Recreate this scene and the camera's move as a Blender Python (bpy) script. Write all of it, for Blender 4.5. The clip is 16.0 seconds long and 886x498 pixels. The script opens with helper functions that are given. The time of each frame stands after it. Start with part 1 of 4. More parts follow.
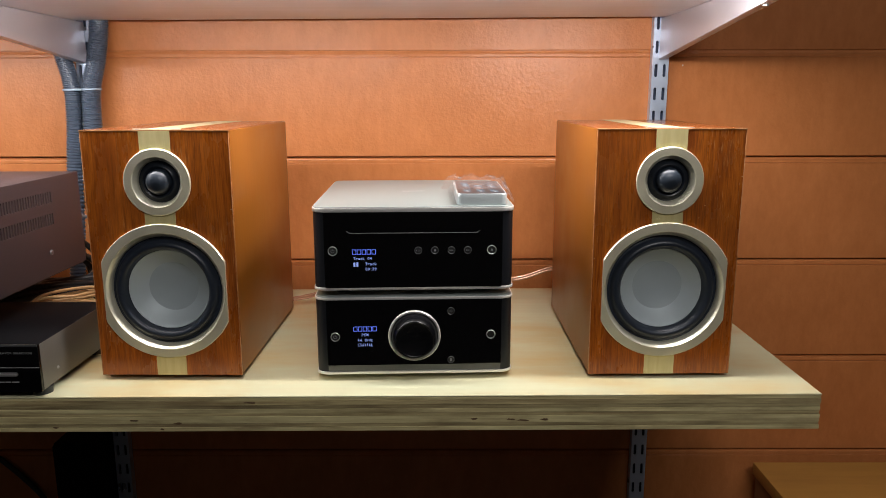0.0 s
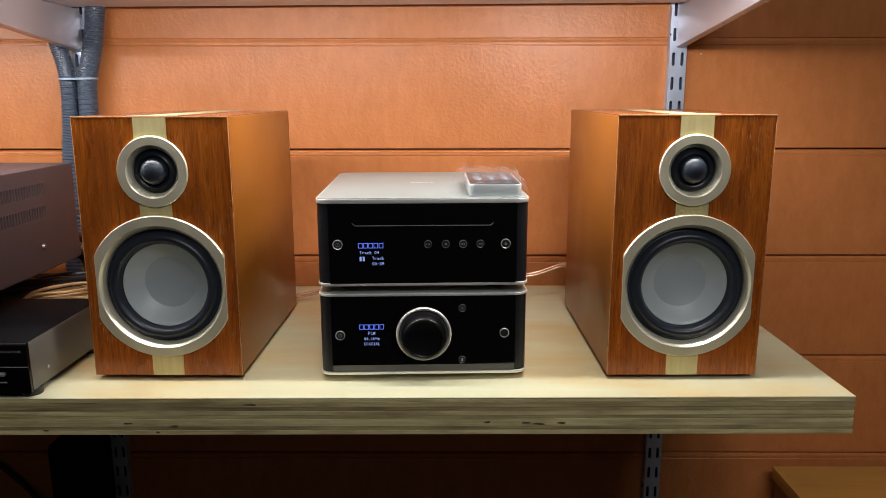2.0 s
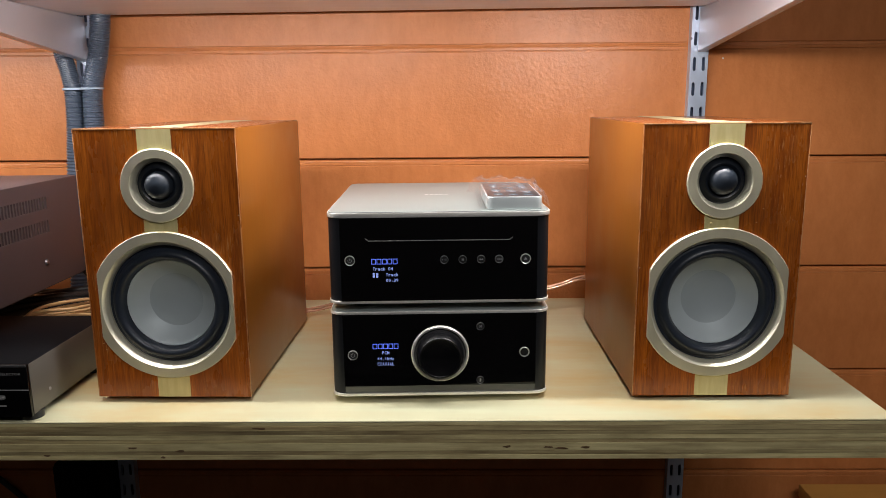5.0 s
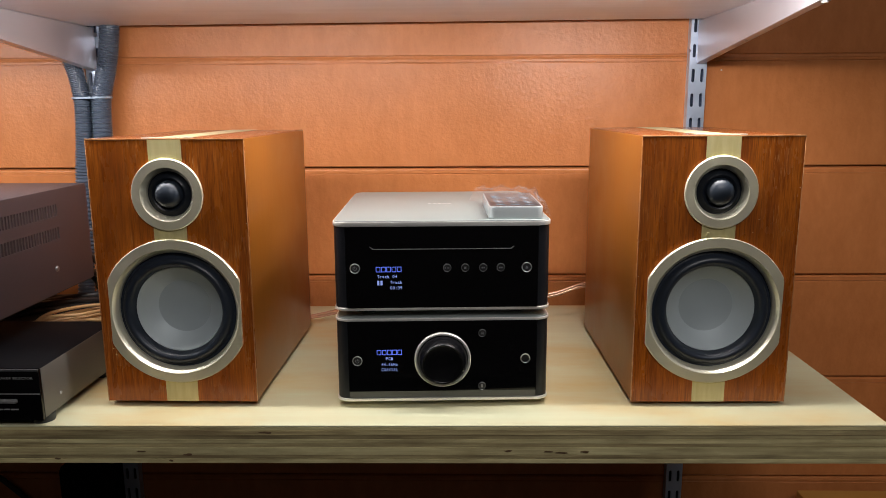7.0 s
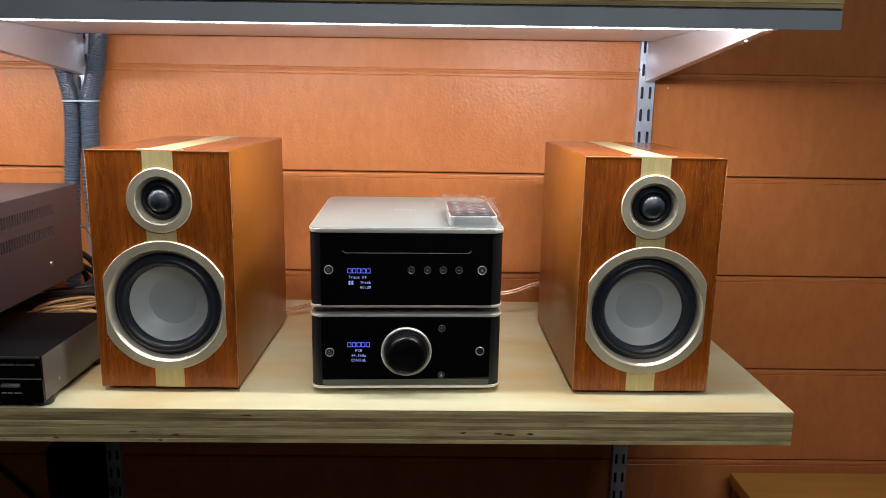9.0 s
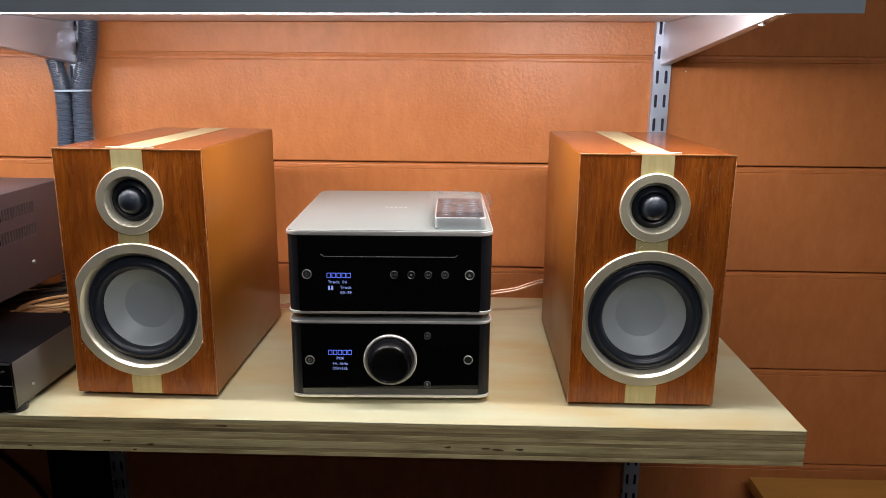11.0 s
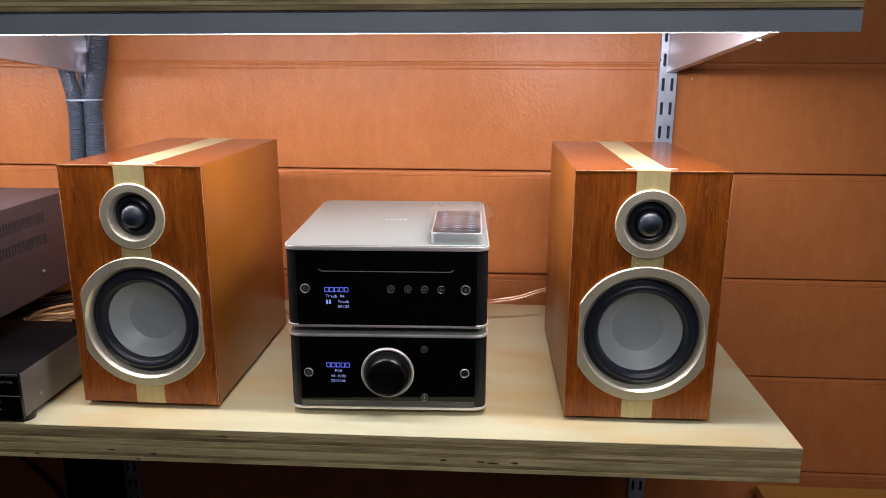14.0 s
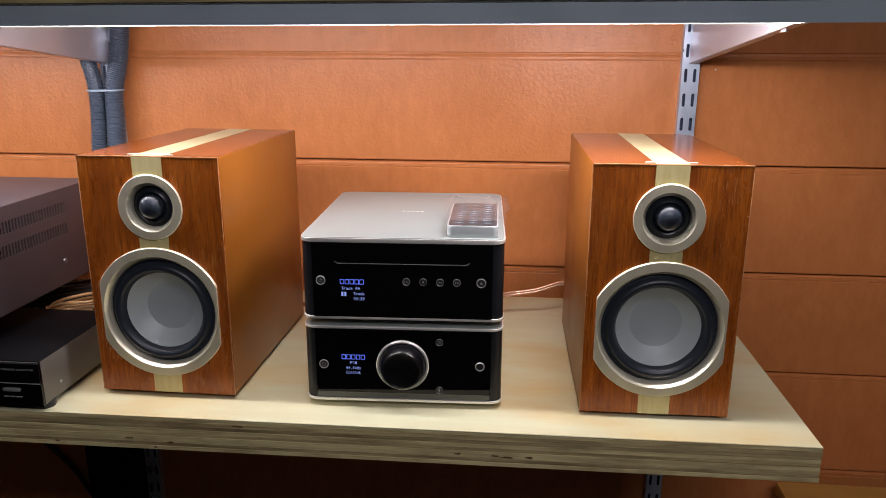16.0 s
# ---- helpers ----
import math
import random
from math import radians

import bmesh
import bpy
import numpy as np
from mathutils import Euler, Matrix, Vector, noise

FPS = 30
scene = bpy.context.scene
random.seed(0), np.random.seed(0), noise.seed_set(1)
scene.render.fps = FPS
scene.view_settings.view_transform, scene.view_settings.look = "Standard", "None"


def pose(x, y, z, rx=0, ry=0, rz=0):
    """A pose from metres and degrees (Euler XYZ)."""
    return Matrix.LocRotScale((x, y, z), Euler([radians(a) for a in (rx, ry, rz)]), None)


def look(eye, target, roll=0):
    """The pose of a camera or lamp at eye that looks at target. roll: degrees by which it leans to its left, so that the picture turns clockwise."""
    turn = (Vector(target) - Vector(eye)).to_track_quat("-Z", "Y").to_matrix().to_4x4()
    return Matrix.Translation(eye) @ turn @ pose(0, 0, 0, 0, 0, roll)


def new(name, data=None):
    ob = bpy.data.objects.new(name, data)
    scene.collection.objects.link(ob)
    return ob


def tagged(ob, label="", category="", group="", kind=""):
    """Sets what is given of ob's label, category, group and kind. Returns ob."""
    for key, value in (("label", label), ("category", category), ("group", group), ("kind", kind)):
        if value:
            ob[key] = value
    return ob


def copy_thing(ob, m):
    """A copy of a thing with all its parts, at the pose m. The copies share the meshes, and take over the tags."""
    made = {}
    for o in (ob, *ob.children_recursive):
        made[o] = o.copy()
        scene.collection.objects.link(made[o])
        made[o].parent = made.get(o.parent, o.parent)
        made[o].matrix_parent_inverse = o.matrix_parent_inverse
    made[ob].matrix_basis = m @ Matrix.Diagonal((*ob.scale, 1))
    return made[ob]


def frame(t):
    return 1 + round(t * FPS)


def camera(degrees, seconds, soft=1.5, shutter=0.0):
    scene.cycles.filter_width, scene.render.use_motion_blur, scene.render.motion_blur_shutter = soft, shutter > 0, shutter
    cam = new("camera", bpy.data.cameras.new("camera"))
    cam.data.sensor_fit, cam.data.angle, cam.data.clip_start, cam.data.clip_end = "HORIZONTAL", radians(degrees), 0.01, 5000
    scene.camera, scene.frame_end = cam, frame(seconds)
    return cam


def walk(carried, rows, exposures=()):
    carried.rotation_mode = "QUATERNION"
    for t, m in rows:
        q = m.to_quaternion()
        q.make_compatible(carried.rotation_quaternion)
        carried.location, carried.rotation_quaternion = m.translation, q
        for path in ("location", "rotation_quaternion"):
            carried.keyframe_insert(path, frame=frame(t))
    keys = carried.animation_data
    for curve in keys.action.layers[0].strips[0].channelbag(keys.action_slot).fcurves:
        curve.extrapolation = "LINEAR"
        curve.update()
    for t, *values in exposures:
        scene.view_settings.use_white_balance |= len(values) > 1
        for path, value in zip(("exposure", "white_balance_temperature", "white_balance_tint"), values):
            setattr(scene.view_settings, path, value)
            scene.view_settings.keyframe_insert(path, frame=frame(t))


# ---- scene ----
cam = camera(61.8, 16.0, soft=0.75)
PATH = [
    (0, (0.031, -0.714, 1.431), (0.028, 1.244, 1.025), -0.1),
    (0.5, (0.029, -0.702, 1.424), (0.025, 1.257, 1.021), -0.0),
    (1, (0.028, -0.695, 1.422), (0.024, 1.264, 1.019), -0.0),
    (1.5, (0.026, -0.689, 1.42), (0.019, 1.27, 1.014), -0.0),
    (2, (0.024, -0.677, 1.418), (0.011, 1.281, 1.01), -0.1),
    (2.5, (0.024, -0.667, 1.419), (0.007, 1.291, 1.01), -0.3),
    (3, (0.023, -0.658, 1.419), (0.0, 1.3, 1.012), -0.4),
    (3.5, (0.023, -0.649, 1.419), (-0.009, 1.31, 1.015), -0.5),
    (4, (0.021, -0.639, 1.418), (-0.013, 1.32, 1.019), -0.6),
    (6.5, (0.015, -0.659, 1.426), (-0.028, 1.304, 1.041), -0.3),
    (7, (0.015, -0.66, 1.426), (-0.024, 1.304, 1.048), -0.3),
    (7.5, (0.014, -0.681, 1.433), (-0.013, 1.284, 1.06), -0.2),
    (8, (0.021, -0.737, 1.437), (0.024, 1.227, 1.06), 0.1),
    (8.5, (0.013, -0.764, 1.44), (0.045, 1.196, 1.043), 0.8),
    (9, (0.024, -0.737, 1.457), (0.06, 1.221, 1.05), 1.0),
    (9.5, (0.063, -0.703, 1.455), (0.083, 1.25, 1.025), 1.0),
    (10, (0.077, -0.685, 1.463), (0.06, 1.263, 1.012), 0.7),
    (10.2, (0.072, -0.685, 1.466), (0.043, 1.262, 1.008), 0.6),
    (12.5, (0.088, -0.688, 1.487), (-0.004, 1.251, 1.006), 0.6),
    (13, (0.092, -0.691, 1.49), (-0.004, 1.248, 1.012), 0.5),
    (13.5, (0.092, -0.69, 1.49), (-0.01, 1.248, 1.008), 0.4),
    (14, (0.099, -0.684, 1.498), (-0.024, 1.25, 1.001), 0.2),
    (14.5, (0.106, -0.673, 1.495), (-0.038, 1.252, 0.973), 0.1),
    (15, (0.112, -0.679, 1.5), (-0.047, 1.244, 0.972), 0.1),
    (15.5, (0.109, -0.68, 1.5), (-0.061, 1.242, 0.974), 0.1),
    (16, (0.104, -0.679, 1.5), (-0.076, 1.243, 0.976), 0.2),
]
walk(cam, [(t, look(eye, target, roll)) for t, eye, target, roll in PATH], [(0, -0.07, 6500, 12), (4.0, -0.06, 6500, 12), (6.5, -0.14, 6500, 12), (7.5, -0.17, 6500, 13), (8.5, -0.07, 6500, 13), (10.0, -0.08, 6500, 13), (12.5, -0.18, 6400, 20), (16.0, -0.18, 6400, 20)])

# ---- light ----
world = bpy.data.worlds.new("world")
scene.world = world
world.use_nodes = True
world.node_tree.nodes["Background"].inputs[0].default_value = (0.95, 0.97, 1.0, 1)
world.node_tree.nodes["Background"].inputs[1].default_value = 0.003


def area(name, m, sx, sy, watts, colour, spread=180):
    data = bpy.data.lights.new(name, "AREA")
    data.shape, data.size, data.size_y, data.energy, data.color = "RECTANGLE", sx, sy, watts, colour
    data.spread = radians(spread)
    ob = new(name, data)
    ob.matrix_world = m
    return ob


# the light strip behind the lip of the upper shelf
area("shelf_light", pose(-0.61, -0.0125, 1.525, 28, 0, 0), 1.18, 0.022, 4.8, (1.0, 0.97, 0.93))
area("shelf_light", pose(0.215, -0.0125, 1.5275, 28, 0, 0), 0.235, 0.022, 1.72, (1.0, 0.97, 0.93))
# unseen overhead lamp, added as fill for the general light of the room
area("assumed_room_light", pose(0.40, -1.50, 2.52, 0, 0, 0), 1.0, 0.5, 17.0, (1.0, 0.98, 0.95))

# ---- materials ----


def material(name, colour, rough=0.5, metal=0.0, coat=0.0, second=None, scale=(1, 1, 1), size=60.0, detail=6.0, low=0.35, high=0.65, bump=0.0,
             bump_scale=None, emit=None, rough_var=0.0, blotch=0.0, blotch_size=7.0, spread=0.0, specular=0.5, stain=None):
    """A surface: two colours mixed by stretched noise, broad blotches, fine relief and a varied gloss."""
    m = bpy.data.materials.new(name)
    m.use_nodes = True
    t = m.node_tree
    n, l = t.nodes, t.links
    b = n["Principled BSDF"]
    b.inputs["Base Color"].default_value = (*colour, 1)
    b.inputs["Roughness"].default_value, b.inputs["Metallic"].default_value = rough, metal
    b.inputs["Coat Weight"].default_value, b.inputs["Coat Roughness"].default_value = coat, 0.12
    b.inputs["Specular IOR Level"].default_value = specular
    if emit:
        b.inputs["Emission Color"].default_value, b.inputs["Emission Strength"].default_value = (*emit[:3], 1), emit[3]
    if second or bump or rough_var or blotch or stain:
        co, mp, nz = n.new("ShaderNodeTexCoord"), n.new("ShaderNodeMapping"), n.new("ShaderNodeTexNoise")
        info, add = n.new("ShaderNodeObjectInfo"), n.new("ShaderNodeVectorMath")
        mul = n.new("ShaderNodeMath")
        mul.operation, mul.inputs[1].default_value = "MULTIPLY", 9.0
        l.new(info.outputs["Random"], mul.inputs[0])
        l.new(co.outputs["Object"], add.inputs[0]), l.new(mul.outputs[0], add.inputs[1])
        l.new(add.outputs[0], mp.inputs["Vector"])
        mp.inputs["Scale"].default_value = scale
        l.new(mp.outputs[0], nz.inputs["Vector"])
        nz.inputs["Scale"].default_value, nz.inputs["Detail"].default_value, nz.inputs["Roughness"].default_value = size, detail, 0.65
        big = n.new("ShaderNodeTexNoise")
        l.new(add.outputs[0], big.inputs["Vector"])
        big.inputs["Scale"].default_value, big.inputs["Detail"].default_value = blotch_size, 4
        out = None
        if second:
            r = n.new("ShaderNodeValToRGB")
            r.color_ramp.elements[0].position, r.color_ramp.elements[1].position = low, high
            r.color_ramp.elements[0].color, r.color_ramp.elements[1].color = (*second, 1), (*colour, 1)
            l.new(nz.outputs["Fac"], r.inputs[0])
            out = r.outputs[0]
        if stain:
            tint, amount, patch, stretch = stain
            smp, spot, soft_edge, blend = n.new("ShaderNodeMapping"), n.new("ShaderNodeTexNoise"), n.new("ShaderNodeMapRange"), n.new("ShaderNodeMix")
            smp.inputs["Scale"].default_value = stretch
            l.new(add.outputs[0], smp.inputs["Vector"]), l.new(smp.outputs[0], spot.inputs["Vector"])
            spot.inputs["Scale"].default_value, spot.inputs["Detail"].default_value, spot.inputs["Roughness"].default_value = patch, 5, 0.6
            soft_edge.inputs["From Min"].default_value, soft_edge.inputs["From Max"].default_value = 0.47, 0.68
            soft_edge.inputs["To Max"].default_value = amount
            l.new(spot.outputs["Fac"], soft_edge.inputs["Value"])
            blend.data_type = "RGBA"
            l.new(soft_edge.outputs[0], blend.inputs["Factor"])
            if out:
                l.new(out, blend.inputs[6])
            else:
                blend.inputs[6].default_value = (*colour, 1)
            blend.inputs[7].default_value = (*tint, 1)
            out = blend.outputs[2]
        if blotch or spread:
            hsv = n.new("ShaderNodeHueSaturation")
            if out:
                l.new(out, hsv.inputs["Color"])
            else:
                hsv.inputs["Color"].default_value = (*colour, 1)
            ran = n.new("ShaderNodeMapRange")
            ran.inputs["From Min"].default_value, ran.inputs["From Max"].default_value = 0.3, 0.7
            ran.inputs["To Min"].default_value, ran.inputs["To Max"].default_value = 1 - blotch, 1 + blotch
            l.new(big.outputs["Fac"], ran.inputs["Value"])
            val = ran.outputs[0]
            if spread:
                own = n.new("ShaderNodeMapRange")
                own.inputs["To Min"].default_value, own.inputs["To Max"].default_value = 1 - spread, 1 + spread
                l.new(info.outputs["Random"], own.inputs["Value"])
                both = n.new("ShaderNodeMath")
                both.operation = "MULTIPLY"
                l.new(val, both.inputs[0]), l.new(own.outputs[0], both.inputs[1])
                val = both.outputs[0]
            l.new(val, hsv.inputs["Value"])
            out = hsv.outputs[0]
        if out:
            l.new(out, b.inputs["Base Color"])
        if rough_var:
            rr = n.new("ShaderNodeMapRange")
            rr.inputs["From Min"].default_value, rr.inputs["From Max"].default_value = 0.3, 0.7
            rr.inputs["To Min"].default_value, rr.inputs["To Max"].default_value = max(0.02, rough - rough_var), rough + rough_var
            l.new(big.outputs["Fac"], rr.inputs["Value"])
            l.new(rr.outputs[0], b.inputs["Roughness"])
        if bump:
            bp = n.new("ShaderNodeBump")
            bp.inputs["Strength"].default_value, bp.inputs["Distance"].default_value = bump, 0.0006
            src = nz
            if bump_scale:
                src = n.new("ShaderNodeTexNoise")
                l.new(add.outputs[0], src.inputs["Vector"])
                src.inputs["Scale"].default_value, src.inputs["Detail"].default_value = bump_scale, 5
            l.new(src.outputs["Fac"], bp.inputs["Height"])
            l.new(bp.outputs[0], b.inputs["Normal"])
    return m


M_BOARD = material("painted_board", (0.555, 0.200, 0.063), 0.36, specular=0.43, second=(0.485, 0.166, 0.049), scale=(1, 1, 0.45), size=60, bump=1.1, bump_scale=190,
                   rough_var=0.04, blotch=0.05, blotch_size=9, spread=0.02)
M_ROOM = material("room_shell", (0.15, 0.135, 0.12), 0.85, blotch=0.08)
M_FLOOR = material("room_floor", (0.03, 0.026, 0.022), 0.6, second=(0.022, 0.019, 0.017), blotch=0.1)
M_VENEER = material("pale_ply_face", (0.60, 0.61, 0.42), 0.42, second=(0.565, 0.515, 0.32), scale=(0.12, 2.2, 2), size=14, low=0.3, high=0.7, blotch=0.1, blotch_size=5,
                    rough_var=0.12, bump=0.12, stain=((0.58, 0.38, 0.13), 0.75, 7, (0.55, 1.5, 1)))
M_UNDER = material("underside_paint", (0.80, 0.82, 0.88), 0.45, second=(0.74, 0.75, 0.8), scale=(0.1, 2, 2), size=14, blotch=0.05, bump=0.1)
M_PLY_A = material("ply_long_grain", (0.66, 0.575, 0.30), 0.7, second=(0.45, 0.365, 0.175), scale=(0.04, 1, 1.5), size=210, low=0.3, high=0.6, bump=0.6, blotch=0.18, blotch_size=12, spread=0.08,
                   stain=((0.22, 0.15, 0.065), 0.6, 30, (0.45, 1, 2.6)))
M_PLY_B = material("ply_end_grain", (0.52, 0.43, 0.215), 0.8, second=(0.25, 0.185, 0.085), scale=(0.05, 1, 1.6), size=230, low=0.32, high=0.66, bump=0.8, blotch=0.25, blotch_size=14, spread=0.16,
                   stain=((0.14, 0.09, 0.04), 0.6, 26, (0.45, 1, 2.2)))
M_VOID = material("ply_void", (0.13, 0.075, 0.035), 0.95, bump=0.5)
M_STEEL = material("galvanised_steel", (0.56, 0.65, 0.80), 0.34, 0.6, blotch=0.06, blotch_size=30, rough_var=0.08)
M_SLOT = material("slot_shade", (0.045, 0.065, 0.12), 0.6, 0.3)
M_BRACKET = material("grey_bracket", (0.58, 0.58, 0.64), 0.34, 0.4, blotch=0.05, blotch_size=12, rough_var=0.06)
M_RAIL = material("grey_lip", (0.32, 0.385, 0.44), 0.5, 0.1, blotch=0.06, blotch_size=14, rough_var=0.08)
M_SCREW = material("bright_screw", (0.38, 0.38, 0.38), 0.42, 0.7)
M_SPK_SIDE = material("orange_veneer", (0.30, 0.099, 0.0112), 0.36, coat=0.1, second=(0.275, 0.087, 0.0097), scale=(1.0, 1.0, 0.04), size=240, low=0.3, high=0.7, blotch=0.1,
                      blotch_size=14, rough_var=0.07)
M_MAPLE = material("pale_inlay", (0.63, 0.55, 0.28), 0.34, coat=0.1, second=(0.55, 0.465, 0.215), scale=(1.0, 1.0, 0.1), size=220, blotch=0.06, blotch_size=30)
# same inlay wood, its colour dimmed on top against the strip light above
M_MAPLE_TOP = material("dimmed_inlay_top", (0.41, 0.365, 0.22), 0.34, second=(0.365, 0.32, 0.175), scale=(1.0, 0.1, 1.0), size=220, blotch=0.06, blotch_size=30)
M_RING = material("champagne_alloy", (0.82, 0.77, 0.57), 0.34, 0.55, blotch=0.05, blotch_size=40, rough_var=0.06)
M_BEVEL = material("polished_bevel", (0.90, 0.86, 0.68), 0.28, 0.55)
M_RUBBER = material("black_rubber", (0.010, 0.013, 0.019), 0.32, blotch=0.15, blotch_size=40)
M_ROLL = material("satin_rubber_roll", (0.017, 0.023, 0.035), 0.38, blotch=0.1, blotch_size=40)
M_CONE = material("grey_cone", (0.49, 0.55, 0.57), 0.5, 0.1, blotch=0.05, blotch_size=26)
M_CAP = material("grey_dust_cap", (0.385, 0.435, 0.45), 0.5, 0.1, blotch=0.05, blotch_size=26)
M_DOME = material("black_dome", (0.018, 0.025, 0.037), 0.4)
M_GLINT = material("pale_glint", (0.56, 0.54, 0.45), 0.35, 0.2)
M_SILVER = material("bead_blasted_alloy", (0.305, 0.34, 0.33), 0.44, 0.35, bump=0.06, bump_scale=2200, blotch=0.03)
M_SILVER_EDGE = material("polished_alloy_edge", (0.78, 0.76, 0.72), 0.36, 0.55)
M_GLOSS = material("gloss_black", (0.002, 0.002, 0.0025), 0.05, coat=0.0, specular=0.3)
M_POST = material("satin_black_case", (0.009, 0.010, 0.013), 0.38, specular=0.35, blotch=0.1)
M_KNOB = material("knob_black", (0.004, 0.004, 0.005), 0.26, specular=0.25)
M_STRIP = material("grey_strip", (0.07, 0.07, 0.072), 0.3, 0.3)
M_CHROME = material("button_ring", (0.62, 0.62, 0.62), 0.32, 0.8)
M_DIM = material("dim_ring", (0.25, 0.25, 0.26), 0.35, 0.8)
M_BUTTON = material("button_black", (0.02, 0.02, 0.022), 0.3)
M_MARK = material("button_mark", (0.34, 0.34, 0.36), 0.5)
M_BLUE = material("display_blue", (0.02, 0.03, 0.1), 0.4, emit=(0.14, 0.22, 1.0, 0.9))
M_PALE_BLUE = material("display_pale", (0.02, 0.03, 0.1), 0.4, emit=(0.36, 0.48, 1.0, 0.7))
M_LOGO = material("lid_mark", (0.72, 0.72, 0.72), 0.35, 0.3)
M_RECEIVER = material("mauve_grey_case", (0.082, 0.067, 0.078), 0.42, 0.35, bump=0.25, bump_scale=1500, blotch=0.06)
# near-black filler that paints the shade inside the cases and the socket
M_DARK = material("inside_shade", (0.006, 0.006, 0.006), 0.9)
M_SEL_SIDE = material("brown_grey_case", (0.15, 0.14, 0.124), 0.4, 0.4, bump=0.15, bump_scale=1600, blotch=0.05)
M_SEL_TOP = material("black_case_top", (0.004, 0.004, 0.005), 0.6, specular=0.06, bump=0.15, bump_scale=1300, blotch=0.1)
M_LABEL = material("grey_lettering", (0.3, 0.3, 0.3), 0.6)
M_CONDUIT = material("black_conduit", (0.075, 0.10, 0.145), 0.28, blotch=0.12, blotch_size=20)
M_TIE = material("white_tie", (0.34, 0.44, 0.56), 0.4)
M_TAN = material("tan_wire", (0.5, 0.3, 0.13), 0.45, blotch=0.2, blotch_size=40)
M_COPPER = material("clear_copper_wire", (0.75, 0.42, 0.28), 0.25, 0.5, coat=0.6, blotch=0.2, blotch_size=80)
M_CABLE = material("black_cable", (0.02, 0.02, 0.022), 0.4)
M_GREY_CABLE = material("grey_cable", (0.055, 0.065, 0.08), 0.32)
M_THIN_CABLE = material("thin_grey_cable", (0.2, 0.21, 0.23), 0.35)
M_HONEY = material("honey_wood", (0.56, 0.30, 0.07), 0.42, second=(0.47, 0.24, 0.05), scale=(0.15, 1.5, 1.5), size=22, blotch=0.08, bump=0.08)
M_HONEY_SIDE = material("brown_wood_side", (0.2, 0.085, 0.035), 0.5, second=(0.16, 0.065, 0.025), scale=(0.4, 1.5, 1.5), size=22, blotch=0.08)
M_EDGE = material("lit_worn_edge", (0.50, 0.25, 0.11), 0.3, second=(0.34, 0.13, 0.04), size=90, low=0.4, high=0.6)
M_CHIP = material("raw_wood_chip", (0.6, 0.42, 0.25), 0.7)
M_REMOTE = material("silver_plastic", (0.52, 0.56, 0.57), 0.32, 0.35)
M_KEYPAD = material("dark_keypad", (0.05, 0.042, 0.044), 0.3)
M_LABEL_LIGHT = material("pale_key_label", (0.62, 0.64, 0.68), 0.5)
M_KEY = material("key_mark", (0.12, 0.25, 0.34), 0.4)
M_LED = material("light_strip_diffuser", (0.9, 0.9, 0.88), 0.5, emit=(1.0, 0.97, 0.93, 9.0))
M_LAMP = material("assumed_lamp_panel", (0.9, 0.9, 0.9), 0.5, emit=(0.9, 0.95, 1.0, 1.2))


def film_material():
    m = bpy.data.materials.new("clear_film")
    m.use_nodes = True
    n, l = m.node_tree.nodes, m.node_tree.links
    n.remove(n["Principled BSDF"])
    tr, gl, mix = n.new("ShaderNodeBsdfTransparent"), n.new("ShaderNodeBsdfGlossy"), n.new("ShaderNodeMixShader")
    df, sheen = n.new("ShaderNodeBsdfDiffuse"), n.new("ShaderNodeMixShader")
    df.inputs["Color"].default_value = (0.85, 0.87, 0.9, 1)
    gl.inputs["Roughness"].default_value = 0.1
    tr.inputs["Color"].default_value = (0.98, 0.98, 0.99, 1)
    mix.inputs[0].default_value, sheen.inputs[0].default_value = 0.17, 0.2
    l.new(gl.outputs[0], sheen.inputs[1]), l.new(df.outputs[0], sheen.inputs[2])
    l.new(tr.outputs[0], mix.inputs[1]), l.new(sheen.outputs[0], mix.inputs[2])
    l.new(mix.outputs[0], n["Material Output"].inputs["Surface"])
    return m


M_FILM = film_material()


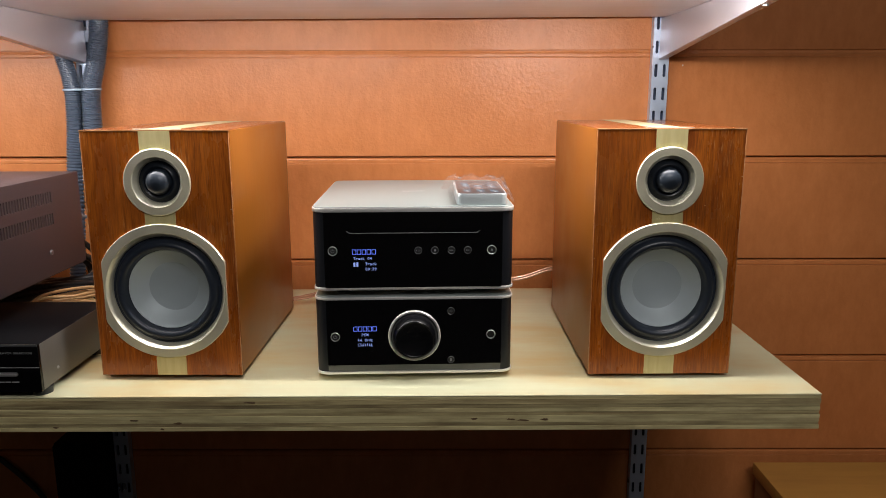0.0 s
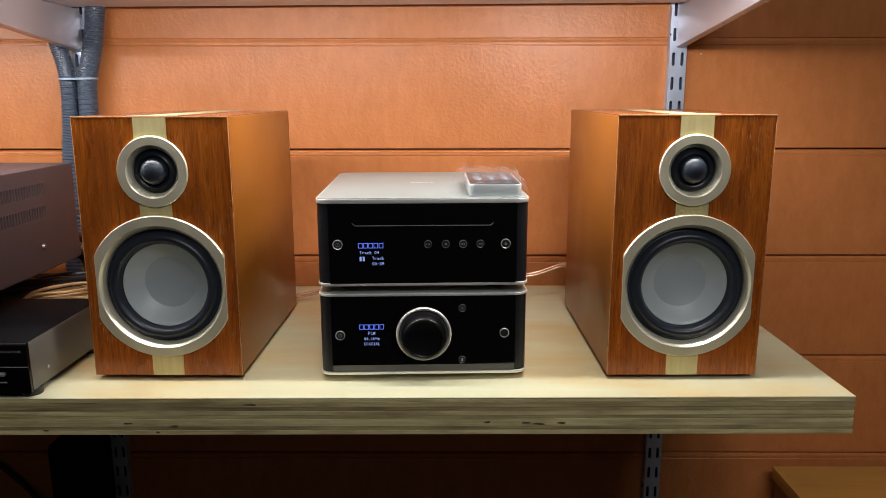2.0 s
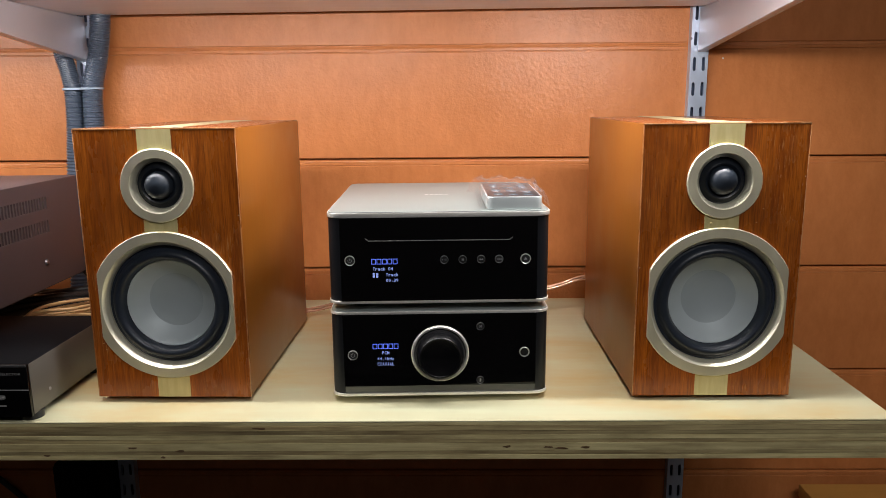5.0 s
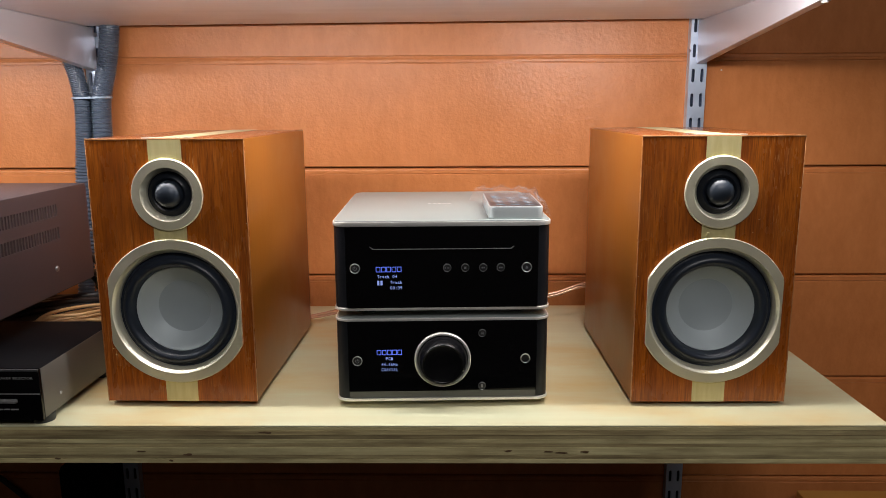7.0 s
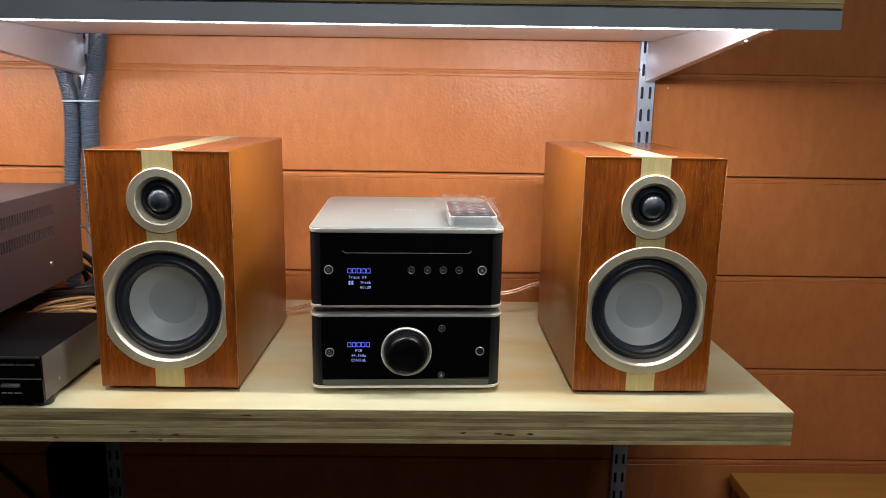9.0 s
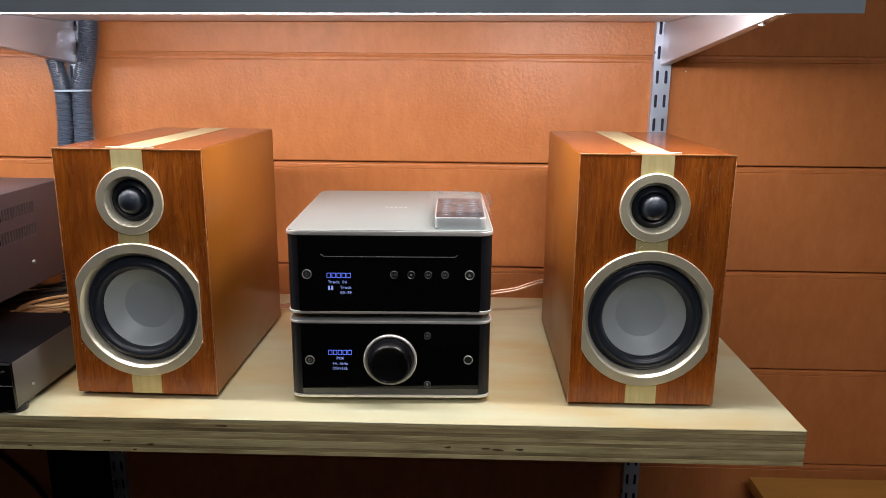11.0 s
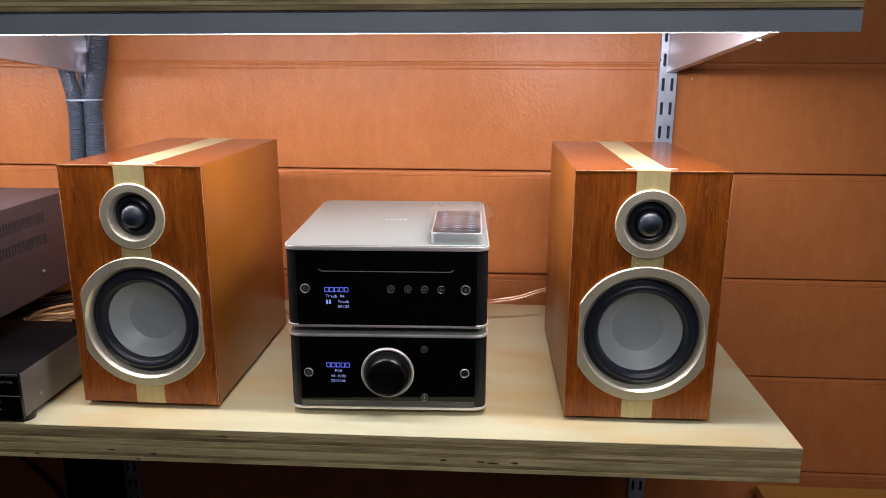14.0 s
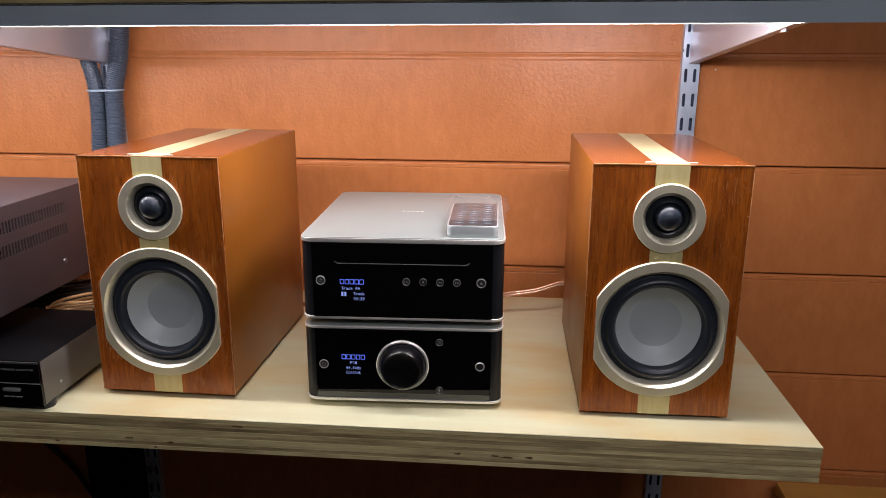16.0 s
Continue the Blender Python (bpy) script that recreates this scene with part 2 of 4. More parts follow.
def veneer_material():
    """Lacquered veneer: broad upright bands, fine long grain, dark pores and sparse pale flecks."""
    m = bpy.data.materials.new("red_brown_veneer")
    m.use_nodes = True
    n, l = m.node_tree.nodes, m.node_tree.links
    b = n["Principled BSDF"]
    b.inputs["Roughness"].default_value, b.inputs["Specular IOR Level"].default_value = 0.27, 0.5
    co, info, shift, add = n.new("ShaderNodeTexCoord"), n.new("ShaderNodeObjectInfo"), n.new("ShaderNodeMath"), n.new("ShaderNodeVectorMath")
    shift.operation, shift.inputs[1].default_value = "MULTIPLY", 7.0
    l.new(info.outputs["Random"], shift.inputs[0])
    l.new(co.outputs["Object"], add.inputs[0]), l.new(shift.outputs[0], add.inputs[1])

    def streaks(size, stretch, lo, hi, amount, detail=4):
        mp, nz, ran = n.new("ShaderNodeMapping"), n.new("ShaderNodeTexNoise"), n.new("ShaderNodeMapRange")
        mp.inputs["Scale"].default_value = (1, 1, stretch)
        l.new(add.outputs[0], mp.inputs["Vector"]), l.new(mp.outputs[0], nz.inputs["Vector"])
        nz.inputs["Scale"].default_value, nz.inputs["Detail"].default_value, nz.inputs["Roughness"].default_value = size, detail, 0.6
        ran.inputs["From Min"].default_value, ran.inputs["From Max"].default_value, ran.inputs["To Max"].default_value = lo, hi, amount
        l.new(nz.outputs["Fac"], ran.inputs["Value"])
        return ran.outputs[0]

    def over(under, tint, fac):
        mix = n.new("ShaderNodeMix")
        mix.data_type = "RGBA"
        l.new(fac, mix.inputs["Factor"])
        if isinstance(under, tuple):
            mix.inputs[6].default_value = (*under, 1)
        else:
            l.new(under, mix.inputs[6])
        mix.inputs[7].default_value = (*tint, 1)
        return mix.outputs[2]

    out = over((0.44, 0.116, 0.010), (0.235, 0.051, 0.005), streaks(95, 0.09, 0.36, 0.64, 0.8))
    out = over(out, (0.165, 0.034, 0.004), streaks(620, 0.05, 0.42, 0.68, 0.85))
    out = over(out, (0.12, 0.024, 0.0035), streaks(1500, 0.035, 0.56, 0.68, 0.6))
    # the pale flecks gather in patches
    patch, where = streaks(24, 0.5, 0.42, 0.66, 1.0), n.new("ShaderNodeMath")
    where.operation = "MULTIPLY"
    l.new(patch, where.inputs[0]), l.new(streaks(1050, 0.055, 0.57, 0.68, 0.8), where.inputs[1])
    out = over(out, (0.56, 0.26, 0.09), where.outputs[0])
    l.new(out, b.inputs["Base Color"])
    rough = streaks(40, 0.4, 0.3, 0.7, 0.12)
    base = n.new("ShaderNodeMath")
    base.operation, base.inputs[1].default_value = "ADD", 0.22
    l.new(rough, base.inputs[0]), l.new(base.outputs[0], b.inputs["Roughness"])
    bp = n.new("ShaderNodeBump")
    bp.inputs["Strength"].default_value, bp.inputs["Distance"].default_value = 0.15, 0.0004
    l.new(streaks(900, 0.05, 0.3, 0.7, 1.0), bp.inputs["Height"]), l.new(bp.outputs[0], b.inputs["Normal"])
    return m


M_SPK_FRONT = veneer_material()

# ---- building helpers ----


def part(name, bm, mat, parent=None, label="", at=None, smooth=40):
    """Links a bmesh as one mesh object, under a thing or a part."""
    mesh = bpy.data.meshes.new(name)
    bmesh.ops.recalc_face_normals(bm, faces=bm.faces)
    bm.to_mesh(mesh)
    bm.free()
    for p in mesh.polygons:
        p.use_smooth = True
    mesh.set_sharp_from_angle(angle=radians(smooth))
    mesh.materials.append(mat)
    ob = new(name, mesh)
    ob.parent = parent
    if at is not None:
        ob.matrix_basis = at
    if label:
        ob["label"] = label
    return ob


def share(name, mesh, parent, m):
    ob = new(name, mesh)
    ob.parent, ob.matrix_basis = parent, m
    return ob


def thing(name, m, label, category, group="", kind=""):
    ob = new(name)
    ob.empty_display_size = 0.05
    ob.matrix_basis = m
    return tagged(ob, label, category, group, kind)


def join(*bms):
    out = bms[0]
    for other in bms[1:]:
        mesh = bpy.data.meshes.new("tmp")
        other.to_mesh(mesh)
        other.free()
        out.from_mesh(mesh)
        bpy.data.meshes.remove(mesh)
    return out


def box(x0, x1, y0, y1, z0, z1, bevel=0.0, seg=2):
    bm = bmesh.new()
    bmesh.ops.create_cube(bm, size=1, matrix=Matrix.Translation(((x0 + x1) / 2, (y0 + y1) / 2, (z0 + z1) / 2)) @ Matrix.Diagonal((x1 - x0, y1 - y0, z1 - z0, 1)))
    if bevel:
        bmesh.ops.bevel(bm, geom=bm.edges[:], offset=bevel, segments=seg, affect="EDGES", profile=0.5)
    return bm


def prism(outline, axis, a, b, bevel=0.0):
    """A closed outline of 2D points, pushed along an axis from a to b."""
    put = {"x": lambda u, v, w: (w, u, v), "y": lambda u, v, w: (u, w, v), "z": lambda u, v, w: (u, v, w)}[axis]
    bm = bmesh.new()
    lo = [bm.verts.new(put(u, v, a)) for u, v in outline]
    hi = [bm.verts.new(put(u, v, b)) for u, v in outline]
    bm.faces.new(lo), bm.faces.new(hi[::-1])
    k = len(outline)
    for i in range(k):
        bm.faces.new((lo[i], lo[(i + 1) % k], hi[(i + 1) % k], hi[i]))
    if bevel:
        ends = [e for e in bm.edges if (e.verts[0] in lo) == (e.verts[1] in lo)]
        bmesh.ops.bevel(bm, geom=ends, offset=bevel, segments=2, affect="EDGES", profile=0.5)
    return bm


def rounded(x0, x1, y0, y1, r, seg=6):
    """The outline of a rectangle with round corners."""
    pts = []
    for cx, cy, a0 in ((x1 - r, y1 - r, 0), (x0 + r, y1 - r, 90), (x0 + r, y0 + r, 180), (x1 - r, y0 + r, 270)):
        for i in range(seg + 1):
            a = radians(a0 + 90 * i / seg)
            pts.append((cx + r * math.cos(a), cy + r * math.sin(a)))
    return pts


def lathe(profile, seg=48, shape=None):
    """Turns (radius, y) pairs round the y axis; shape(radius, angle) may alter a radius."""
    bm = bmesh.new()
    rings = []
    for r, y in profile:
        if r < 1e-6:
            rings.append([bm.verts.new((0, y, 0))])
            continue
        ring = []
        for i in range(seg):
            a = 2 * math.pi * i / seg
            x, z = shape(r, a) if shape else (r * math.cos(a), r * math.sin(a))
            ring.append(bm.verts.new((x, y, z)))
        rings.append(ring)
    for p, q in zip(rings, rings[1:]):
        for i in range(seg):
            j = (i + 1) % seg
            if len(p) == 1 and len(q) == 1:
                continue
            if len(p) == 1:
                bm.faces.new((p[0], q[j], q[i]))
            elif len(q) == 1:
                bm.faces.new((p[i], p[j], q[0]))
            else:
                bm.faces.new((p[i], p[j], q[j], q[i]))
    return bm


def glide(points, steps):
    """A smooth line through points."""
    pts = [Vector(p) for p in points]
    pts = [2 * pts[0] - pts[1]] + pts + [2 * pts[-1] - pts[-2]]
    out = []
    for i in range(1, len(pts) - 2):
        a, b, c, d = pts[i - 1 : i + 3]
        for k in range(steps):
            u = k / steps
            out.append(0.5 * (2 * b + (c - a) * u + (2 * a - 5 * b + 4 * c - d) * u * u + (3 * b - a - 3 * c + d) * u ** 3))
    out.append(pts[-2])
    return out


def tube(points, radius, seg=10, steps=10, ridge=0.0):
    """A pipe along a smooth line; ridge makes every other ring thinner."""
    line = glide(points, steps)
    bm = bmesh.new()
    rings = []
    side = Vector((1, 0, 0))
    for i, p in enumerate(line):
        way = (line[min(i + 1, len(line) - 1)] - line[max(i - 1, 0)]).normalized()
        side = (side - way * side.dot(way)).normalized()
        up = way.cross(side)
        r = radius - (ridge if i % 4 in (0, 1) else 0)
        rings.append([bm.verts.new(p + r * (math.cos(2 * math.pi * k / seg) * side + math.sin(2 * math.pi * k / seg) * up)) for k in range(seg)])
    for a, b in zip(rings, rings[1:]):
        for k in range(seg):
            bm.faces.new((a[k], a[(k + 1) % seg], b[(k + 1) % seg], b[k]))
    bm.faces.new(rings[0]), bm.faces.new(rings[-1][::-1])
    return bm


def pierced(us, vs, holes, depth):
    """A sheet over grid lines us x vs in x and z, with the cells in holes left open, and depth metres thick towards +y."""
    bm = bmesh.new()
    at = {}

    def v(i, j, back):
        if (i, j, back) not in at:
            at[i, j, back] = bm.verts.new((us[i], depth * back, vs[j]))
        return at[i, j, back]

    solid = {(i, j) for i in range(len(us) - 1) for j in range(len(vs) - 1)} - holes
    for i, j in solid:
        bm.faces.new([v(*c, 0) for c in ((i, j), (i + 1, j), (i + 1, j + 1), (i, j + 1))])
        bm.faces.new([v(*c, 1) for c in ((i, j), (i, j + 1), (i + 1, j + 1), (i + 1, j))])
        for (di, dj), (a, b) in {(-1, 0): ((i, j), (i, j + 1)), (1, 0): ((i + 1, j), (i + 1, j + 1)), (0, -1): ((i, j), (i + 1, j)), (0, 1): ((i, j + 1), (i + 1, j + 1))}.items():
            if (i + di, j + dj) not in solid:
                bm.faces.new((v(*a, 0), v(*b, 0), v(*b, 1), v(*a, 1)))
    return bm


def words(text, height, spacing=1.0, bold=0.0, width=None):
    """Lettering as a flat mesh in the x-z plane, facing -y, centred, its capitals that high; width squeezes it to fit."""
    cu = bpy.data.curves.new("words", "FONT")
    cu.body, cu.size, cu.space_character, cu.offset = text, height / 0.69, spacing, bold
    cu.resolution_u = 3
    ob = bpy.data.objects.new("words", cu)
    scene.collection.objects.link(ob)
    mesh = bpy.data.meshes.new_from_object(ob.evaluated_get(bpy.context.evaluated_depsgraph_get()))
    bm = bmesh.new()
    bm.from_mesh(mesh)
    bpy.data.objects.remove(ob)
    bpy.data.meshes.remove(mesh)
    xs, ys = [v.co.x for v in bm.verts], [v.co.y for v in bm.verts]
    cx, cy, w = (min(xs) + max(xs)) / 2, (min(ys) + max(ys)) / 2, max(xs) - min(xs)
    k = width / w if width else 1
    for v in bm.verts:
        v.co = ((v.co.x - cx) * k, 0, v.co.y - cy)
    return bm


def even_words(text, height, width):
    """Display lettering, every sign on a cell of the same width, centred, its capitals that high."""
    step = width / (len(text) - 0.2)
    signs = []
    for i, sign in enumerate(text):
        if sign == " ":
            continue
        cu = bpy.data.curves.new("words", "FONT")
        cu.body, cu.size, cu.offset, cu.resolution_u = sign, height / 0.69, 0.00006, 2
        ob = bpy.data.objects.new("words", cu)
        scene.collection.objects.link(ob)
        mesh = bpy.data.meshes.new_from_object(ob.evaluated_get(bpy.context.evaluated_depsgraph_get()))
        bm = bmesh.new()
        bm.from_mesh(mesh)
        bpy.data.objects.remove(ob)
        bpy.data.meshes.remove(mesh)
        xs = [v.co.x for v in bm.verts]
        k = 1.0 if sign in ".:1I" else 0.8 * step / (max(xs) - min(xs))
        for v in bm.verts:
            v.co = ((v.co.x - (min(xs) + max(xs)) / 2) * k + (i - (len(text) - 1) / 2) * step, 0, v.co.y - height / 2)
        signs.append(bm)
    return join(*signs)


# ---- the room ----
WALL = 0.384
SHELF = 1.151

# unseen shell added round the space; its tones govern the bounced light
floor = part("floor", box(-2.3, 2.3, -3.1, 0.5, -0.1, 0.0), M_FLOOR)
tagged(floor, "unseen dark floor added to close the room", "floor", kind="structure")
ceiling = part("ceiling", box(-2.3, 2.3, -3.1, 0.5, 2.56, 2.66), M_ROOM)
tagged(ceiling, "unseen plain ceiling added to close the room", "ceiling", kind="structure")
for name, b in (("wall_south", (-2.3, 2.3, -3.2, -3.1, 0, 2.56)), ("wall_west", (-2.4, -2.3, -3.2, 0.5, 0, 2.56)), ("wall_east", (2.3, 2.4, -3.2, 0.5, 0, 2.56))):
    tagged(part(name, box(*b), M_ROOM), "unseen plain wall added to close the room", "wall", kind="structure")
wall = part("wall_north", box(-2.3, 2.3, WALL + 0.012, 0.5, 0, 2.56), M_BOARD)
tagged(wall, "wall clad in horizontal orange-brown painted boards", "wall", kind="structure")
# unseen glowing panel added to go with the fill lamp
lamp = part("assumed_ceiling_lamp", box(-0.15, 0.95, -1.8, -1.2, 2.53, 2.56, 0.005), M_LAMP)
tagged(lamp, "unseen ceiling panel, assumed source of the general room light", "lamp")


def board(height, gap, closed):
    """One cladding board, its foot at z = 0: a flat face, a beaded rebate along its head and a narrow gap below."""
    h = height
    o = [(0.0118, gap), (0.0010, gap), (0.0, gap + 0.0010), (0.0, h - 0.0100), (0.0004, h - 0.0094), (0.0013, h - 0.0092), (0.0013, h - 0.0086), (0.0003, h - 0.0080),
         (0.0003, h - 0.0050), (0.0008, h - 0.0046), (0.0008, h - 0.0042), (0.0003, h - 0.0038), (0.0006, h - 0.0026)]
    o += [(0.0014, h - 0.0014), (0.0016, h + 0.0003), (0.0118, h + 0.0003)] if closed else [(0.0022, h - 0.0014), (0.0045, h - 0.0006), (0.0118, h - 0.0004)]
    return prism([(y, z) for y, z in o], "x", -2.28, 2.28)


SEAMS = (0.09, 0.247, 0.404, 0.561, 0.718, 0.874, 1.0325, 1.1865, 1.3415, 1.4938, 1.653, 1.81, 1.967, 2.124, 2.281, 2.438, 2.55)
for lo, hi in zip(SEAMS, SEAMS[1:]):
    part("plank", board(hi - lo, 0.0004 if lo == 1.4938 else 0.0016, hi == 1.4938), M_BOARD, wall, at=pose(0, WALL, lo), smooth=25)

# ---- shelving ----


def plywood(bottom, top, label, under, voids, lean=0.0, right=0.393, left=-1.35, front=-0.048, back=0.352):
    shelf = thing("shelf_board", pose(right, 0, bottom, 0, lean, 0) @ pose(-right, 0, 0), label, "shelf")
    # uneven layers: thickness shares from the bottom up
    shares = (0.045, 0.125, 0.105, 0.13, 0.09, 0.12, 0.10, 0.13, 0.115, 0.04) if under else (0.12, 0.10, 0.20, 0.095, 0.115, 0.105, 0.13, 0.085, 0.05)
    dark = (1, 3, 5, 7) if under else (1, 3, 5, 6)
    count = len(shares)
    inset = (0.0, 0.0005, 0.0002, 0.0008, 0.0003, 0.0006, 0.0001, 0.0005, 0.0002, 0.0006, 0.0)
    z = 0.0
    for k in range(count):
        h = shares[k] * (top - bottom)
        shy = 0.005 if under and k == 0 else inset[k] if k < count - 1 else 0.0
        bm = box(left, right - (0 if shy > 0.004 else shy), front + shy, back, z, z + h - (0 if k == count - 1 else 0.0001), 0.0003 if k < count - 1 else 0.0006, 1)
        z += h
        mat = M_PLY_B if k in dark else M_PLY_A
        if k == count - 1:
            mat = M_VENEER
        elif k == 0 and under:
            mat = under
        part("ply", bm, mat, shelf, "pale face veneer" if k == count - 1 else "")
    for x, z, w in voids:
        ring = [(x + 0.6 * w * math.cos(a) * (1 + 0.3 * math.sin(3 * a + 90 * x)), z + 0.0007 * math.sin(a) * (1 + 0.4 * math.cos(2 * a + 70 * x))) for a in [2 * math.pi * i / 14 for i in range(14)]]
        part("void", prism(ring, "y", front - 0.0006, front + 0.003), M_VOID, shelf, "dark void in the plywood edge")
    return shelf


for x, z in ((0.375, 1.473),):
    tagged(part("nail", lathe([(0, -0.0007), (0.0010, -0.0005), (0.0013, 0.0003)], 10), M_LABEL_LIGHT, at=pose(x, WALL, z)), "small bright nail head in the wall boards", "nail")
LEAN = -0.27
plywood(SHELF - 0.0362, SHELF, "thick pale plywood shelf board with raw layered edge", None,
        ((-0.269, 0.0115, 0.006), (-0.226, 0.0085, 0.006), (-0.345, 0.0045, 0.004), (-0.242, 0.0028, 0.003), (-0.155, 0.0295, 0.009), (0.095, 0.0115, 0.006), (0.107, 0.0105, 0.008), (0.06, 0.012, 0.005), (0.128, 0.0112, 0.006)), -0.2)
plywood(1.5375, 1.572, "plywood shelf board with pale painted underside, seen from below", M_UNDER, (), LEAN)

lip = thing("light_rail", pose(0.393, 0, 1.5205, 0, LEAN, 0) @ pose(-0.393, 0, 0), "grey metal lip with a white light strip under the upper shelf", "light strip")
part("lip", prism([(-0.049, 0.0), (-0.049, 0.0165), (-0.022, 0.0165), (-0.022, 0.0145), (-0.0465, 0.0145), (-0.0465, 0.0)], "x", -1.35, 0.392, 0.0004), M_RAIL, lip)
part("diffuser", box(-1.2, 0.071, -0.0455, -0.0300, 0.0, 0.0144, 0.0012), M_LED, lip, "glowing white strip diffuser")
part("diffuser", box(0.0718, 0.332, -0.0455, -0.0300, 0.0, 0.0144, 0.0012), M_LED, lip, "glowing white strip diffuser")


def slotted(x0, x1, z0, z1, thick, slots, r, tall):
    """A flat strip with upright round-ended slots, given by their middles."""
    d = tall / 2 - r
    arc = [radians(180 * i / 5) for i in range(6)]
    rows = sorted({z for x, z in slots})
    cuts = [z0] + [(p + q) / 2 for p, q in zip(rows, rows[1:])] + [z1]
    out = []
    for lo, hi, row in zip(cuts, cuts[1:], rows):
        bm = bmesh.new()
        edges = []
        loops = [[(x0, lo), (x1, lo), (x1, hi), (x0, hi)]]
        loops += [[(x + r * math.cos(a), z + d + r * math.sin(a)) for a in arc] + [(x - r * math.cos(a), z - d - r * math.sin(a)) for a in arc] for x, z in slots if z == row]
        for pts in loops:
            vs = [bm.verts.new((x, 0, z)) for x, z in pts]
            edges += [bm.edges.new((vs[i], vs[(i + 1) % len(vs)])) for i in range(len(vs))]
        bmesh.ops.triangle_fill(bm, edges=edges, use_beauty=True)
        got = bmesh.ops.extrude_face_region(bm, geom=bm.faces[:])
        bmesh.ops.translate(bm, verts=[v for v in got["geom"] if isinstance(v, bmesh.types.BMVert)], vec=(0, thick, 0))
        out.append(bm)
    return join(*out)


def upright(x):
    """A twin-slot channel on the wall."""
    rail = thing("slotted_upright", pose(x, WALL, 0), "grey galvanised twin-slot shelving upright fixed to the wall", "shelf upright", "shelving uprights")
    slots = [(x, 0.3603 + 0.0325 * k) for k in range(52) for x in (-0.0059, 0.0059)]
    face = slotted(-0.0118, 0.0118, 0.32, 2.05, 0.0016, slots, 0.0021, 0.018)
    bmesh.ops.translate(face, verts=face.verts, vec=(0, -0.0125, 0))
    # added dark sheet: the shade behind the slots, put into its colour
    part("back", box(-0.0103, 0.0103, -0.0016, -0.0003, 0.32, 2.05), M_SLOT, rail, "dark sheet for the shade inside the channel")
    part("channel", join(face, box(-0.0118, -0.0104, -0.0109, -0.0002, 0.32, 2.05), box(0.0104, 0.0118, -0.0109, -0.0002, 0.32, 2.05)), M_STEEL, rail)
    return rail


UP_R, UP_L = 0.3393, -0.4815
upright(UP_R), upright(UP_L)


def bracket(x, z, tip=-0.020):
    """A tapering folded bracket, hooked to an upright, that carries a shelf whose underside is at z."""
    b = thing("shelf_bracket", pose(x, 0, z), "grey steel shelf bracket tapering to the front under the shelf", "shelf bracket", "shelf brackets")
    side = [(0.3705, -0.0565), (0.3705, -0.0003), (tip, -0.0003), (tip, -0.0155), (tip + 0.018, -0.0165)]
    part("web", prism(side, "x", -0.0055, 0.0055, 0.0012), M_BRACKET, b)
    for y, dz, r in ((0.212, -0.0378, 0.0016), (0.034, -0.0203, 0.0032)) if tip < 0 else ():
        part("screw", prism([(r * math.cos(a), r * math.sin(a)) for a in [radians(45 * i) for i in range(8)]], "z", -0.002, 0.001), M_SCREW, b, "bright screw head", pose(0, y, dz))
    for k in (0, 1):
        part("hook", box(-0.0035, 0.0035, 0.37, 0.382, -0.05 + 0.0325 * k, -0.038 + 0.0325 * k, 0.001), M_BRACKET, b)


bracket(UP_R + 0.0025, 1.5372), bracket(UP_L, 1.5330), bracket(UP_R + 0.0025, SHELF - 0.0366, 0.1), bracket(UP_L, SHELF - 0.0394, 0.1)

# ---- loudspeakers ----
W, H, D = 0.142, 0.2457, 0.248


def flats(limit):
    """A ring cut straight at both sides."""
    def shape(r, a):
        x, z = r * math.cos(a), r * math.sin(a)
        return max(-limit, min(limit, x)), z
    return shape


def hollow(x0, x1, y0, y1, z0, z1, wall, deep):
    """A box that is open to the front."""
    bm = box(x0, x1, y0, y1, z0, z1)
    face = min(bm.faces, key=lambda f: f.calc_center_median().y)
    bmesh.ops.inset_region(bm, faces=[face], thickness=wall)
    got = bmesh.ops.extrude_face_region(bm, geom=[face])
    bmesh.ops.translate(bm, verts=[v for v in got["geom"] if isinstance(v, bmesh.types.BMVert)], vec=(0, deep, 0))
    bmesh.ops.delete(bm, geom=[face], context="FACES_ONLY")
    edges = [e for e in bm.edges if e.is_valid and all(abs(v.co.x - x0) < 1e-6 or abs(v.co.x - x1) < 1e-6 for v in e.verts) and all(abs(v.co.z - z0) < 1e-6 or abs(v.co.z - z1) < 1e-6 for v in e.verts)]
    bmesh.ops.bevel(bm, geom=edges, offset=0.0011, segments=2, affect="EDGES", profile=0.5)
    return bm


